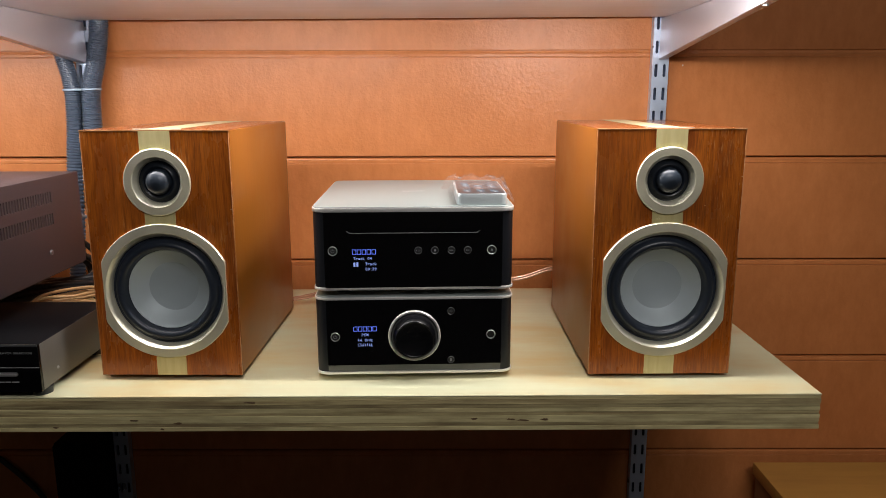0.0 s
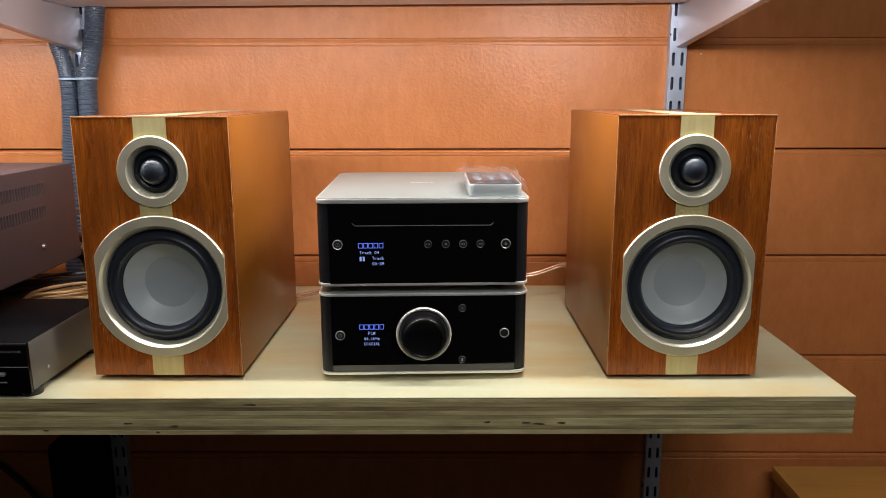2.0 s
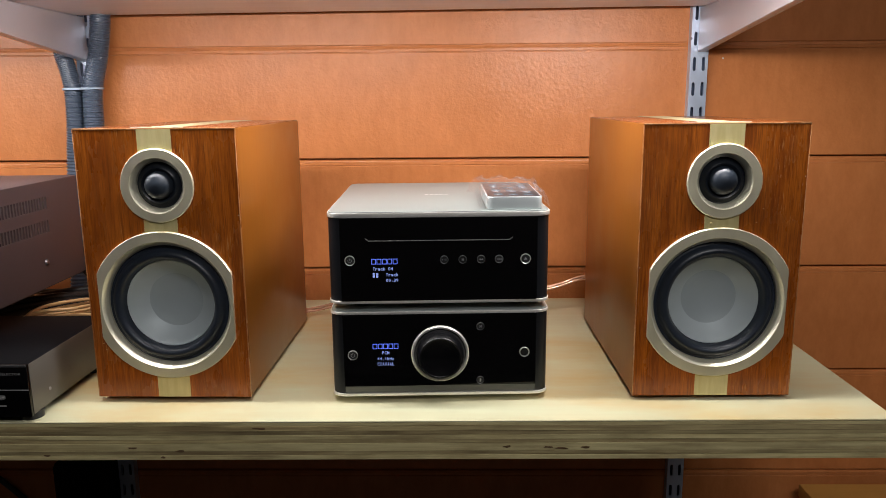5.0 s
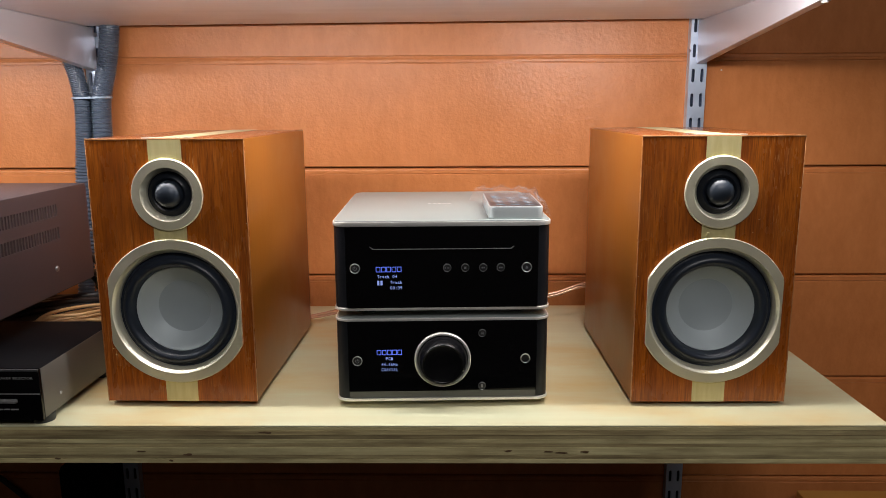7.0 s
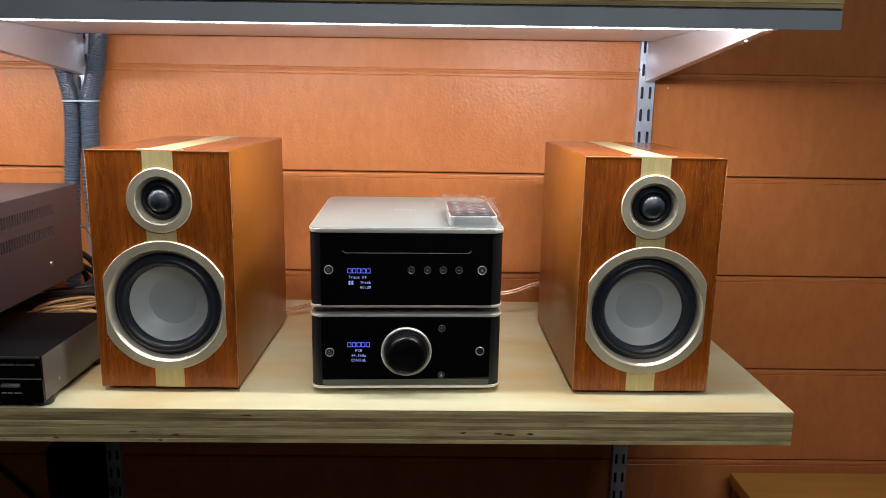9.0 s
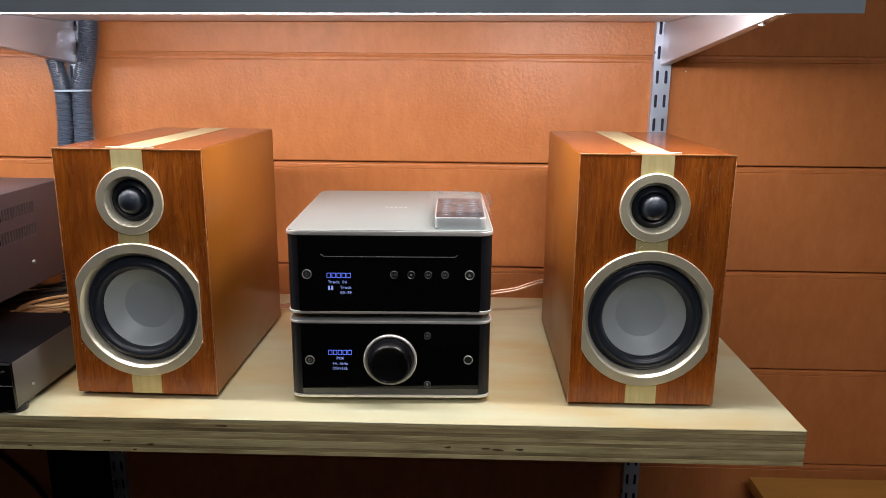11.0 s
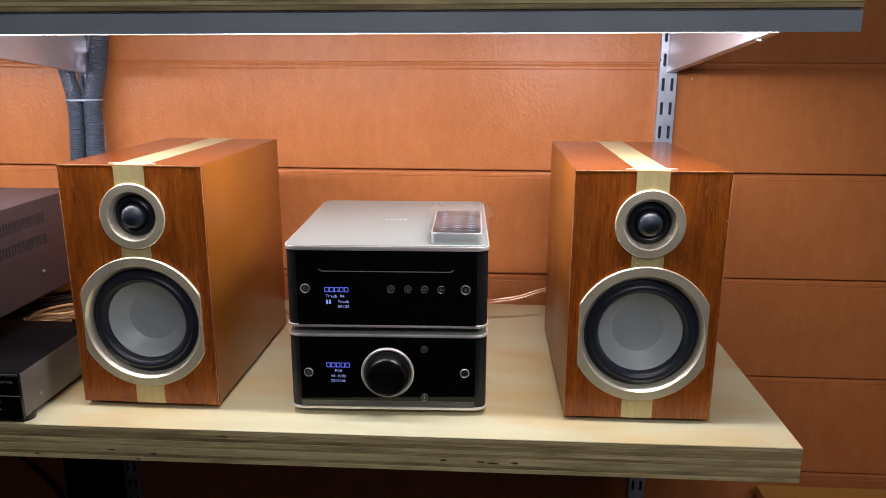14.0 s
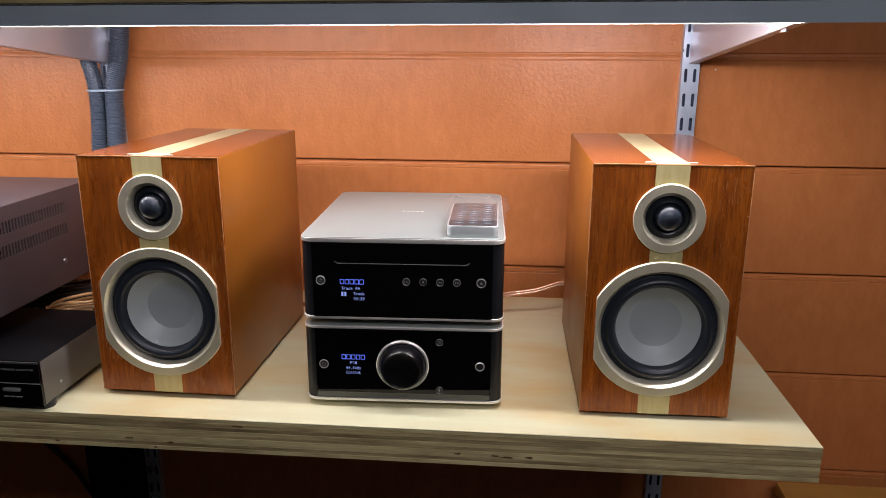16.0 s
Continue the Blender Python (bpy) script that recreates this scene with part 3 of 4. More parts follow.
def drilled(x0, x1, z0, z1, thick, rounds):
    """A front panel with round holes: x, z and radius of each."""
    bm = bmesh.new()
    edges = []
    loops = [[(x0, z0), (x1, z0), (x1, z1), (x0, z1)]]
    loops += [[(x + r * math.cos(2 * math.pi * i / 64), z + r * math.sin(2 * math.pi * i / 64)) for i in range(64)] for x, z, r in rounds]
    for pts in loops:
        vs = [bm.verts.new((x, 0, z)) for x, z in pts]
        edges += [bm.edges.new((vs[i], vs[(i + 1) % len(vs)])) for i in range(len(vs))]
    bmesh.ops.triangle_fill(bm, edges=edges, use_beauty=True)
    got = bmesh.ops.extrude_face_region(bm, geom=bm.faces[:])
    bmesh.ops.translate(bm, verts=[v for v in got["geom"] if isinstance(v, bmesh.types.BMVert)], vec=(0, thick, 0))
    corner = [e for e in bm.edges if all(min(abs(v.co.x - x0), abs(v.co.x - x1)) < 1e-6 or min(abs(v.co.z - z0), abs(v.co.z - z1)) < 1e-6 for v in e.verts) and all(v.co.y < 1e-6 for v in e.verts)]
    bmesh.ops.bevel(bm, geom=corner, offset=0.0006, segments=1, affect="EDGES")
    return bm


def loudspeaker():
    s = thing("bookshelf_speaker", pose(0, 0, 0), "red-brown veneered bookshelf loudspeaker with pale inlay and champagne driver rings", "loudspeaker", "stereo pair")
    cab = part("cabinet", hollow(-W / 2, W / 2, 0.0035, D, 0, H, 0.004, 0.05), M_SPK_SIDE, s, "orange-brown lacquered veneer cabinet")
    part("baffle", drilled(-W / 2, W / 2, 0, H, 0.0034, ((0, 0.1963, 0.0250), (0, 0.0878, 0.0597))), M_SPK_FRONT, s, "dark red-brown veneer front with vertical grain")
    # pale edge lines: the highlight on the arris, with some wear, as colour
    part("edge_line", box(-W / 2 - 0.0002, W / 2 + 0.0002, -0.0003, 0.0006, H - 0.0010, H + 0.0005, 0.0003), M_EDGE, s, "thin pale line for the edge's highlight and worn lacquer")
    for q in (-1, 1):
        part("edge_line", box(q * W / 2 - 0.0004, q * W / 2 + 0.0004, -0.0002, 0.0006, 0, H - 0.0007, 0.0003), M_EDGE, s, "thin pale line for the edge's highlight and worn lacquer")
    part("top_veneer", box(-W / 2 + 0.0008, W / 2 - 0.0008, 0.001, D - 0.001, H - 0.0002, H + 0.0004), M_SPK_TOP, cab)
    for z0, z1 in ((0.0004, 0.0248), (0.1508, 0.1688), (0.2218, H - 0.0003)):
        part("front_inlay", box(-0.015, 0.015, -0.0003, 0.001, z0, z1), M_MAPLE, s, "pale yellow wood inlay stripe")
    part("top_inlay", box(-0.015, 0.015, 0.0004, D - 0.001, H - 0.0001, H + 0.0007), M_MAPLE_TOP, s, "pale yellow wood inlay stripe")
    # glint on the glossy top, laid on as a thin pale eye shape
    lens = [(0.0235 * math.cos(a), 0.0085 + 0.0032 * math.sin(a)) for a in [2 * math.pi * i / 28 for i in range(28)]]
    part("top_plate", prism(lens, "z", H, H + 0.0013), M_GLINT, s, "small pale eye-shaped glint on the top edge, built as a thin plate")
    # tweeter
    tz = 0.1963
    tw = part("tweeter", lathe([(0.0325, -0.0002), (0.0325, -0.0018), (0.0318, -0.0026), (0.0244, -0.0026), (0.0241, -0.0024)], 72), M_RING, s,
              "champagne metal tweeter ring", pose(0, 0, tz), smooth=25)
    part("bevel", lathe([(0.0241, -0.0024), (0.0208, 0.0026), (0.0204, 0.0066)], 72), M_BEVEL, tw, "bright polished inner bevel", smooth=15)
    part("surround", lathe([(0.0208, 0.0062), (0.0196, 0.0058), (0.0182, 0.0046), (0.0168, 0.0026), (0.0152, 0.0016), (0.0138, 0.0022), (0.0120, 0.0044)], 64), M_RUBBER, tw, "black tweeter surround")
    part("dome", lathe([(0.0126, 0.0034), (0.0121, 0.0006), (0.0104, -0.0026), (0.0076, -0.0049), (0.004, -0.0063), (0, -0.0067)], 48), M_DOME, tw, "black soft dome")
    # woofer
    wz = 0.0878
    wf = part("woofer", lathe([(0.0682, -0.0002), (0.0682, -0.002), (0.0675, -0.003), (0.0592, -0.003), (0.0588, -0.0028)], 160, flats(0.0608)), M_RING, s,
              "champagne metal woofer ring with two cut sides", pose(0, 0, wz), smooth=25)
    part("bevel", lathe([(0.0589, -0.0029), (0.0550, 0.0030), (0.0546, 0.0064)], 120), M_BEVEL, wf, "bright polished inner bevel", smooth=15)
    part("surround", lathe([(0.0546, 0.0056), (0.0525, 0.0056), (0.0517, 0.0050), (0.0509, 0.0030), (0.0494, 0.0008), (0.0475, -0.0006), (0.0455, -0.0007), (0.0436, 0.0004), (0.0421, 0.0026), (0.0411, 0.0056), (0.0404, 0.0078), (0.0392, 0.0086)], 96), M_ROLL, wf,
         "black rubber roll surround")
    cone = part("cone", lathe([(0.0404, 0.0078), (0.0398, 0.0076), (0.034, 0.0135), (0.0258, 0.0206), (0.0250, 0.0211)], 96), M_CONE, wf, "grey cone")
    part("dust_cap", lathe([(0.0252, 0.0210), (0.021, 0.0226), (0.014, 0.0242), (0.007, 0.0251), (0, 0.0254)], 72), M_CAP, cone, "darker grey concave centre")
    for x in (-0.055, 0.055):
        for y in (0.018, D - 0.02):
            part("foot", lathe([(0, 0), (0.007, 0), (0.007, 0.0042), (0, 0.0042)], 16), M_RUBBER, s, at=pose(x, y, -0.0042, 90, 0, 0))
    return s


M_SPK_TOP = material("red_veneer_top", (0.19, 0.050, 0.0095), 0.22, coat=0.2, second=(0.135, 0.033, 0.0065), scale=(1.0, 0.05, 1.0), size=260, low=0.35, high=0.65, blotch=0.07, blotch_size=14,
                     rough_var=0.05)
speaker_left = loudspeaker()
speaker_left.matrix_basis = pose(-0.2447, -0.004, SHELF + 0.0024, 0, 0, -0.6)
speaker_right = copy_thing(speaker_left, pose(0.2478, -0.004, SHELF + 0.0032, 0, 0, 0.5))
part("badge_pin", lathe([(0, -0.0011), (0.0012, -0.0009), (0.0015, 0.0001)], 12), M_MAPLE, speaker_right, "small pale pin on the inlay", pose(-0.009, -0.0003, 0.159))
for ob, spots in ((speaker_left, ((-0.062, 0.052, 0.0011), (-0.060, 0.046, 0.0008), (-0.0165, 0.1545, 0.0016), (-0.0695, 0.21, 0.0007), (0.0696, 0.17, 0.0006))),
                  (speaker_right, ((0.0355, 0.172, 0.0008), (0.0695, 0.2, 0.0007), (0.0305, 0.16, 0.0007), (-0.0696, 0.12, 0.0006)))):
    for x, z, w in spots:
        part("chip", prism([(x - w, z - 0.0002), (x + 0.2 * w, z - 0.0004), (x + w, z + 0.0002), (x - 0.1 * w, z + 0.0004)], "y", -0.00015, 0.0003), M_CHIP, ob, "tiny pale chip in the lacquer")

# ---- disc player and amplifier ----
DW, DD = 0.099, 0.232


def case(name, m, label, category, height, lid, low):
    """A small component: base plate, case with round corners, gloss front and alloy lid. height: top of the lid; lid: its thickness; low: foot of the feet."""
    c = thing(name, m, label, category, "stacked components")
    part("base_plate", prism(rounded(-DW, DW, -0.0005, DD, 0.011), "z", 0.005, 0.0076, 0.0006), M_SILVER_EDGE, c, "bright alloy base plate")
    part("body", prism(rounded(-DW + 0.0008, DW - 0.0008, 0.0012, DD - 0.001, 0.0105, 8), "z", 0.0076, height - 0.0008 - lid), M_POST, c, "satin black case with round corners")
    part("lid", prism(rounded(-DW, DW, -0.0005, DD, 0.011), "z", height - 0.0008 - lid, height - 0.0008, 0.0006), M_SILVER_EDGE, c, "polished alloy lid edge")
    part("top_plate", prism(rounded(-DW + 0.0012, DW - 0.0012, 0.0007, DD - 0.0012, 0.010), "z", height - 0.0012, height, 0.0003), M_SILVER, c, "matt silver top")
    for x in (-0.07, 0.07):
        for y in (0.03, DD - 0.03):
            part("foot", lathe([(0, 0), (0.012, 0), (0.012, 0.0052 - low), (0, 0.0052 - low)], 20), M_RUBBER, c, at=pose(x, y, low, 90, 0, 0))
    return c


def ring_button(parent, x, z, r, mark, ring=0.0012):
    b = part("button", lathe([(0, -0.0006), (r - ring - 0.0002, -0.0006), (r - ring, 0.0004)], 28), M_BUTTON, parent, "", pose(x, 0, z))
    part("ring", lathe([(r, 0.0004), (r, -0.0008), (r - ring * 0.4, -0.0013), (r - ring, -0.0009), (r - ring, 0.0004)], 32), M_CHROME if r > 0.004 else M_DIM, b, "thin chrome ring")
    if mark:
        part("symbol", mark, M_MARK, b, at=pose(0, -0.0009, 0))
    return b


def bars(*rects):
    """Flat bars in the x-z plane, each x0, x1, z0, z1 in millimetres."""
    return join(*[box(a / 1000, b / 1000, -0.00015, 0.0001, c / 1000, d / 1000) for a, b, c, d in rects])


def arrow(x, size, way):
    return prism([(x - way * size / 2, -size * 0.6), (x - way * size / 2, size * 0.6), (x + way * size / 2, 0)], "y", -0.00015, 0.0001)


def power_mark():
    arc = bmesh.new()
    pts = []
    for i in range(15):
        a = radians(125 + 290 * i / 14)
        pts.append([arc.verts.new((r * math.cos(a), -0.0001, r * math.sin(a))) for r in (0.0014, 0.0018)])
    for p, q in zip(pts, pts[1:]):
        arc.faces.new((p[0], p[1], q[1], q[0]))
    return join(arc, bars((-0.25, 0.25, 0.3, 2.0)))


def maker_mark(height, width):
    """The maker's mark on a display as five plain hollow blocks."""
    w, t = width / 5, 0.00055
    out = []
    for i in range(5):
        x0, x1, h = -width / 2 + w * (i + 0.07), -width / 2 + w * (i + 0.93), height / 2
        out += [box(x0, x0 + t, -0.0001, 0.0001, -h, h), box(x1 - t, x1, -0.0001, 0.0001, -h, h), box(x0 + t, x1 - t, -0.0001, 0.0001, h - t, h), box(x0 + t, x1 - t, -0.0001, 0.0001, -h, -h + t)]
    return join(*out)


def front_panel(c, z0, z1):
    return part("front_panel", prism([(-0.0865, -0.0012), (0.0865, -0.0012), (0.0875, 0.0014), (-0.0875, 0.0014)], "z", z0, z1), M_GLOSS, c, "gloss black glass front")


AMP_Z = SHELF - 0.0002
CD_Z = SHELF + 0.0872
YAW = 2.2
amp = case("stereo_amplifier", pose(0.0012, -0.0055, AMP_Z, 0, 0, YAW), "small silver-lidded amplifier with gloss black front and large round knob", "amplifier", 0.0856, 0.0024, -0.0013)
front = front_panel(amp, 0.0148, 0.0824)
# the shelf's reflection in the gloss front, made as a grey slanted strip
part("lower_strip", prism([(-0.0012, 0.0147), (0.0006, 0.0078), (0.0018, 0.0078), (0.0018, 0.0147)], "x", -0.0865, 0.0865), M_STRIP, amp, "grey slanted strip below the front for the mirrored shelf")
FY = -0.0012
knob = part("volume_knob", lathe([(0.0262, 0.0004), (0.0262, -0.0016), (0.0252, -0.0026), (0.0236, -0.002), (0.0232, 0.0)], 72), M_SILVER_EDGE, amp, "silver knob collar", pose(0, FY, 0.0455))
part("grip", lathe([(0.0231, 0.0), (0.0227, -0.004), (0.0205, -0.0105), (0.0192, -0.0132), (0.0184, -0.0143), (0.0176, -0.0144), (0.0168, -0.0138), (0, -0.0134)], 72), M_KNOB, knob, "black domed knob grip")
for x, z, r, mk in ((-0.0788, 0.0448, 0.0046, power_mark()), (0.0365, 0.0705, 0.0036, bars((-1.2, -0.8, -1.2, 1.2), (0.8, 1.2, -1.2, 1.2), (-1.2, 1.2, 0.9, 1.2), (-0.4, 0.4, -0.4, 0.4))),
                    (0.0365, 0.0195, 0.0036, bars((-0.7, 0.7, -1.5, 1.5)))):
    o = ring_button(amp, x, z, r, mk, 0.0005 if x > 0 else 0.0007)
    o.location.y = FY
jack = part("headphone_socket", lathe([(0.0046, 0.0004), (0.0046, -0.001), (0.0043, -0.0014), (0.0038, -0.001), (0.0036, 0.0009), (0, 0.0009)], 32), M_CHROME, amp, "bright headphone socket ring", pose(0.0765, FY, 0.0458))
part("socket_hole", lathe([(0.0037, -0.0004), (0, -0.0004)], 24), M_DARK, jack)
part("maker_mark", maker_mark(0.0049, 0.0238), M_BLUE, amp, "blue display blocks", pose(-0.0492, FY - 0.0003, 0.0528))
for txt, x, z, w in (("PCM", -0.0492, 0.0467, 0.0066), ("44.1kHz", -0.0492, 0.0412, 0.0150), ("COAXIAL", -0.0492, 0.0361, 0.0150)):
    part("display_text", even_words(txt, 0.0029, w), M_PALE_BLUE, amp, "glowing blue display text", pose(x, FY - 0.0003, z))

cd = case("disc_player", pose(0.0012, -0.0055, CD_Z, 0, 0, YAW), "small silver-lidded disc player with gloss black front on the amplifier", "disc player", 0.0875, 0.004, -0.0017)
front_panel(cd, 0.0078, 0.0826)
slot = part("disc_slot", bars((-62, 62, -0.35, 0.35)), M_CHROME, cd, "thin bright disc slot", pose(0, FY - 0.0002, 0.0622))
part("slot_end", prism([(-0.0648, 0.0024), (-0.0652, 0.0021), (-0.0622, -0.0003), (-0.0618, 0.0003)], "y", -0.0002, 0.0001), M_CHROME, slot)
part("slot_end", prism([(0.0648, 0.0024), (0.0652, 0.0021), (0.0622, -0.0003), (0.0618, 0.0003)], "y", -0.0002, 0.0001), M_CHROME, slot)
for x, r, mk in ((-0.0788, 0.0046, power_mark()), (0.0045, 0.0037, join(arrow(-0.0016, 0.0014, 1), bars((0.4, 0.8, -0.9, 0.9), (1.3, 1.7, -0.9, 0.9)))), (0.0208, 0.0037, bars((-0.9, 0.9, -0.9, 0.9))),
                 (0.037, 0.0037, join(arrow(-0.0008, 0.0014, -1), arrow(0.0008, 0.0014, -1), bars((-2.0, -1.7, -0.8, 0.8)))),
                 (0.053, 0.0037, join(arrow(-0.0008, 0.0014, 1), arrow(0.0008, 0.0014, 1), bars((1.7, 2.0, -0.8, 0.8)))),
                 (0.0765, 0.0046, join(bars((-1.2, 1.2, -1.1, -0.6)), prism([(-0.0012, -0.0002), (0.0012, -0.0002), (0, 0.0014)], "y", -0.00015, 0.0001)))):
    o = ring_button(cd, x, 0.0448, r, mk, 0.0007 if r > 0.004 else 0.0005)
    o.location.y = FY
part("maker_mark", maker_mark(0.0049, 0.0238), M_BLUE, cd, "blue display blocks", pose(-0.0484, FY - 0.0003, 0.0437))
for txt, x, z, w in (("Track 04", -0.0498, 0.0372, 0.0178), ("Track", -0.0418, 0.0318, 0.0108), ("00:39", -0.0418, 0.0266, 0.0108)):
    part("display_text", even_words(txt, 0.0029, w), M_PALE_BLUE, cd, "glowing blue display text", pose(x, FY - 0.0003, z))
part("pause_symbol", bars((-2.4, -0.5, -2.1, 2.1), (0.5, 2.4, -2.1, 2.1)), M_PALE_BLUE, cd, "glowing blue pause symbol", pose(-0.0565, FY - 0.0003, 0.0312))
part("lid_mark", join(*[box(-0.0125 + 0.0051 * i, -0.0125 + 0.0051 * i + 0.0036, 0.1195, 0.1222, 0.0874, 0.0876) for i in range(5)]), M_LOGO, cd, "small bright maker's blocks on the lid")

# ---- remote control in its film ----
RM = pose(0.0012, -0.0055, CD_Z + 0.0875, 0, 0, YAW) @ pose(0.0672, 0.006, 0.0002, 0, 0, -1.0)
remote = thing("remote_control", RM, "slim silver remote control with dark keypad on the disc player", "remote control")
part("shell", prism(rounded(-0.0245, 0.0245, 0, 0.108, 0.0055), "z", 0, 0.0112, 0.0012), M_REMOTE, remote)
pad = part("keypad", prism(rounded(-0.0232, 0.0232, 0.0025, 0.106, 0.004), "z", 0.0108, 0.0116, 0.0002), M_KEYPAD, remote, "dark brown-black keypad")
key = None
for r in range(9):
    for x in (-0.0135, 0, 0.0135):
        y = 0.0125 + 0.0104 * r
        if 6 <= r <= 7 and x == 0:
            continue
        if key is None:
            key = part("key", prism(rounded(-0.0040, 0.0040, -0.0010, 0.0010, 0.0005, 2), "z", 0.0115, 0.01172), M_KEY, pad, at=pose(x, y, 0))
        else:
            share("key", key.data, pad, pose(x, y, 0))
        part("key_label", box(-0.0012, 0.0012, -0.0004, 0.0004, 0.0116, 0.01186), M_LABEL_LIGHT, pad, at=pose(x, y, 0))
wheel = [(0.0105 * math.cos(2 * math.pi * i / 28), 0.0075 * math.sin(2 * math.pi * i / 28)) for i in range(28)]
part("direction_ring", prism(wheel, "z", 0.0115, 0.012), M_DIM, pad, at=pose(0, 0.0748, 0))


def film_bag():
    """A loose crumpled sleeve of clear film."""
    nx, ny = 26, 30
    bm = bmesh.new()
    rows = []
    for j in range(ny + 1):
        row = []
        for i in range(nx + 1):
            u, v = i / nx * 2 - 1, j / ny
            x, y = 0.0315 * u + 0.0015, -0.001 + 0.118 * v
            edge = max(0, (abs(u) - 0.84) / 0.16)
            crumple = noise.noise(Vector((x * 190, y * 170, 3.1))) * 0.0016 + noise.noise(Vector((x * 420, y * 380, 9.0))) * 0.0008
            rim = max(0, (v - 0.84) / 0.16)
            z = 0.0138 * (1 - edge ** 1.5) + 0.0008 + crumple * (0.6 + 2.4 * rim + 1.3 * edge) + 0.002 * rim * (0.4 + 2.2 * noise.noise(Vector((x * 150, 1.5, 2.0))))
            x += 0.006 * rim * u + crumple * (0.4 + 1.6 * rim)
            row.append(bm.verts.new((x, y, max(0.0006, z))))
        rows.append(row)
    for a, b in zip(rows, rows[1:]):
        for i in range(nx):
            bm.faces.new((a[i], a[i + 1], b[i + 1], b[i]))
    return bm


film = part("plastic_sleeve", film_bag(), M_FILM, None, at=RM @ pose(-0.0005, 0.012, 0), smooth=60)
tagged(film, "crumpled clear plastic sleeve round the remote control", "plastic film")

# ---- receiver, selector and the component below ----
recv = thing("stereo_receiver", pose(-0.421, 0.0, 1.2285, 0, 0, 0), "large dark mauve-grey metal receiver with slotted side vents", "receiver")
RX0, RY0, RY1, RH = -0.435, -0.075, 0.198, 0.111
us = [RY0, -0.06]
n_slit = 37
for k in range(n_slit):
    y = -0.055 + 0.0051 * k
    us += [y, y + 0.0026]
us.append(RY1)
vs = [0.0, 0.0575, 0.0705, 0.0825, 0.0955, RH]
holes = {(2 * k + 2, j) for k in range(n_slit) for j in (1, 3)}
side = pierced(us, vs, holes, 0.0015)
bmesh.ops.rotate(side, verts=side.verts, cent=(0, 0, 0), matrix=Matrix.Rotation(radians(90), 3, "Z"))
part("side_panel", side, M_RECEIVER, recv, "mauve-grey steel side with two rows of vent slots")
part("cover", join(box(RX0, -0.0001, RY0, RY1, RH - 0.0012, RH + 0.0008, 0.0006), box(RX0, RX0 + 0.0015, RY0, RY1, 0, RH - 0.0012)), M_RECEIVER, recv)
part("rear_panel", box(RX0 + 0.002, -0.0015, RY1 - 0.003, RY1 - 0.001, 0.001, RH - 0.0014), M_POST, recv)
part("fascia", box(RX0, 0, RY0 - 0.012, RY0 - 0.0002, -0.002, RH + 0.001, 0.0015), M_POST, recv)
part("inside", box(RX0 + 0.004, -0.012, RY0 + 0.004, RY1 - 0.006, 0.002, RH - 0.003), M_DARK, recv)
part("floor_pan", box(RX0 + 0.002, -0.0006, RY0, RY1 - 0.004, -0.001, 0.0005), M_POST, recv)
part("screw", lathe([(0, -0.0016), (0.0022, -0.0014), (0.003, -0.0004), (0.0034, 0.0003)], 16), M_DIM, recv, "dull steel screw", pose(0.0006, 0.119, 0.0265, 0, 0, 90))
for y in (0.02, 0.16):
    part("foot", lathe([(0, 0), (0.016, 0), (0.016, 0.0065), (0, 0.0065)], 20), M_RUBBER, recv, at=pose(-0.20, y, -0.0072, 90, 0, 0))
    part("foot", lathe([(0, 0), (0.016, 0), (0.016, 0.0065), (0, 0.0065)], 20), M_RUBBER, recv, at=pose(-0.39, y, -0.0072, 90, 0, 0))

under = thing("black_component", pose(-0.60, 0.0, SHELF - 0.0034), "black hi-fi component standing under the receiver", "hi-fi component")
part("case", box(-0.27, 0, 0.0, 0.3, 0.006, 0.0736, 0.001), M_SEL_TOP, under)
for x in (-0.24, -0.03):
    for y in (0.03, 0.27):
        part("foot", lathe([(0, 0), (0.012, 0), (0.012, 0.0062), (0, 0.0062)], 16), M_RUBBER, under, at=pose(x, y, -0.0001, 90, 0, 0))

SX = -0.352
sel = thing("speaker_selector", pose(SX, -0.051, SHELF - 0.0026), "low black loudspeaker selector box with grey-brown side", "selector box")
part("cover", join(box(-0.178, 0, 0.004, 0.148, 0.0525, 0.0535, 0.0004), box(-0.178, -0.1772, 0.004, 0.148, 0.007, 0.0525)), M_SEL_TOP, sel, "black cover")
part("side_panel", box(-0.0009, 0.0003, 0.0035, 0.148, 0.0072, 0.0532, 0.0003), M_SEL_SIDE, sel, "grey-brown painted metal side")
part("inside", box(-0.176, -0.001, 0.005, 0.147, 0.0075, 0.0522), M_DARK, sel)
part("front", box(-0.178, 0.0, 0.0, 0.0038, 0.0062, 0.0532, 0.0006), M_GLOSS, sel, "gloss black front")
part("upper_edge", box(-0.1775, -0.0005, -0.0004, 0.0012, 0.0515, 0.0536, 0.0003), M_STRIP, sel)
part("trim_line", box(-0.1775, -0.0005, -0.0005, 0.001, 0.0306, 0.0313), M_LABEL, sel, "thin grey line")
part("push_button", box(-0.0095, 0.0095, -0.0028, 0.002, 0.0222, 0.0262, 0.0018), M_CHROME, sel, "chrome push button", pose(-0.0305, 0, 0))
part("lettering", words("SPEAKER SELECTOR", 0.0021, width=0.034), M_LABEL, sel, "small grey lettering", pose(-0.0225, -0.0003, 0.0455))
part("lettering", bars((-22, -14, -0.7, 0.7), (-12.5, -2, -0.7, 0.7)), M_LABEL, sel, "small unreadable lettering", pose(-0.0395, -0.0003, 0.0455))
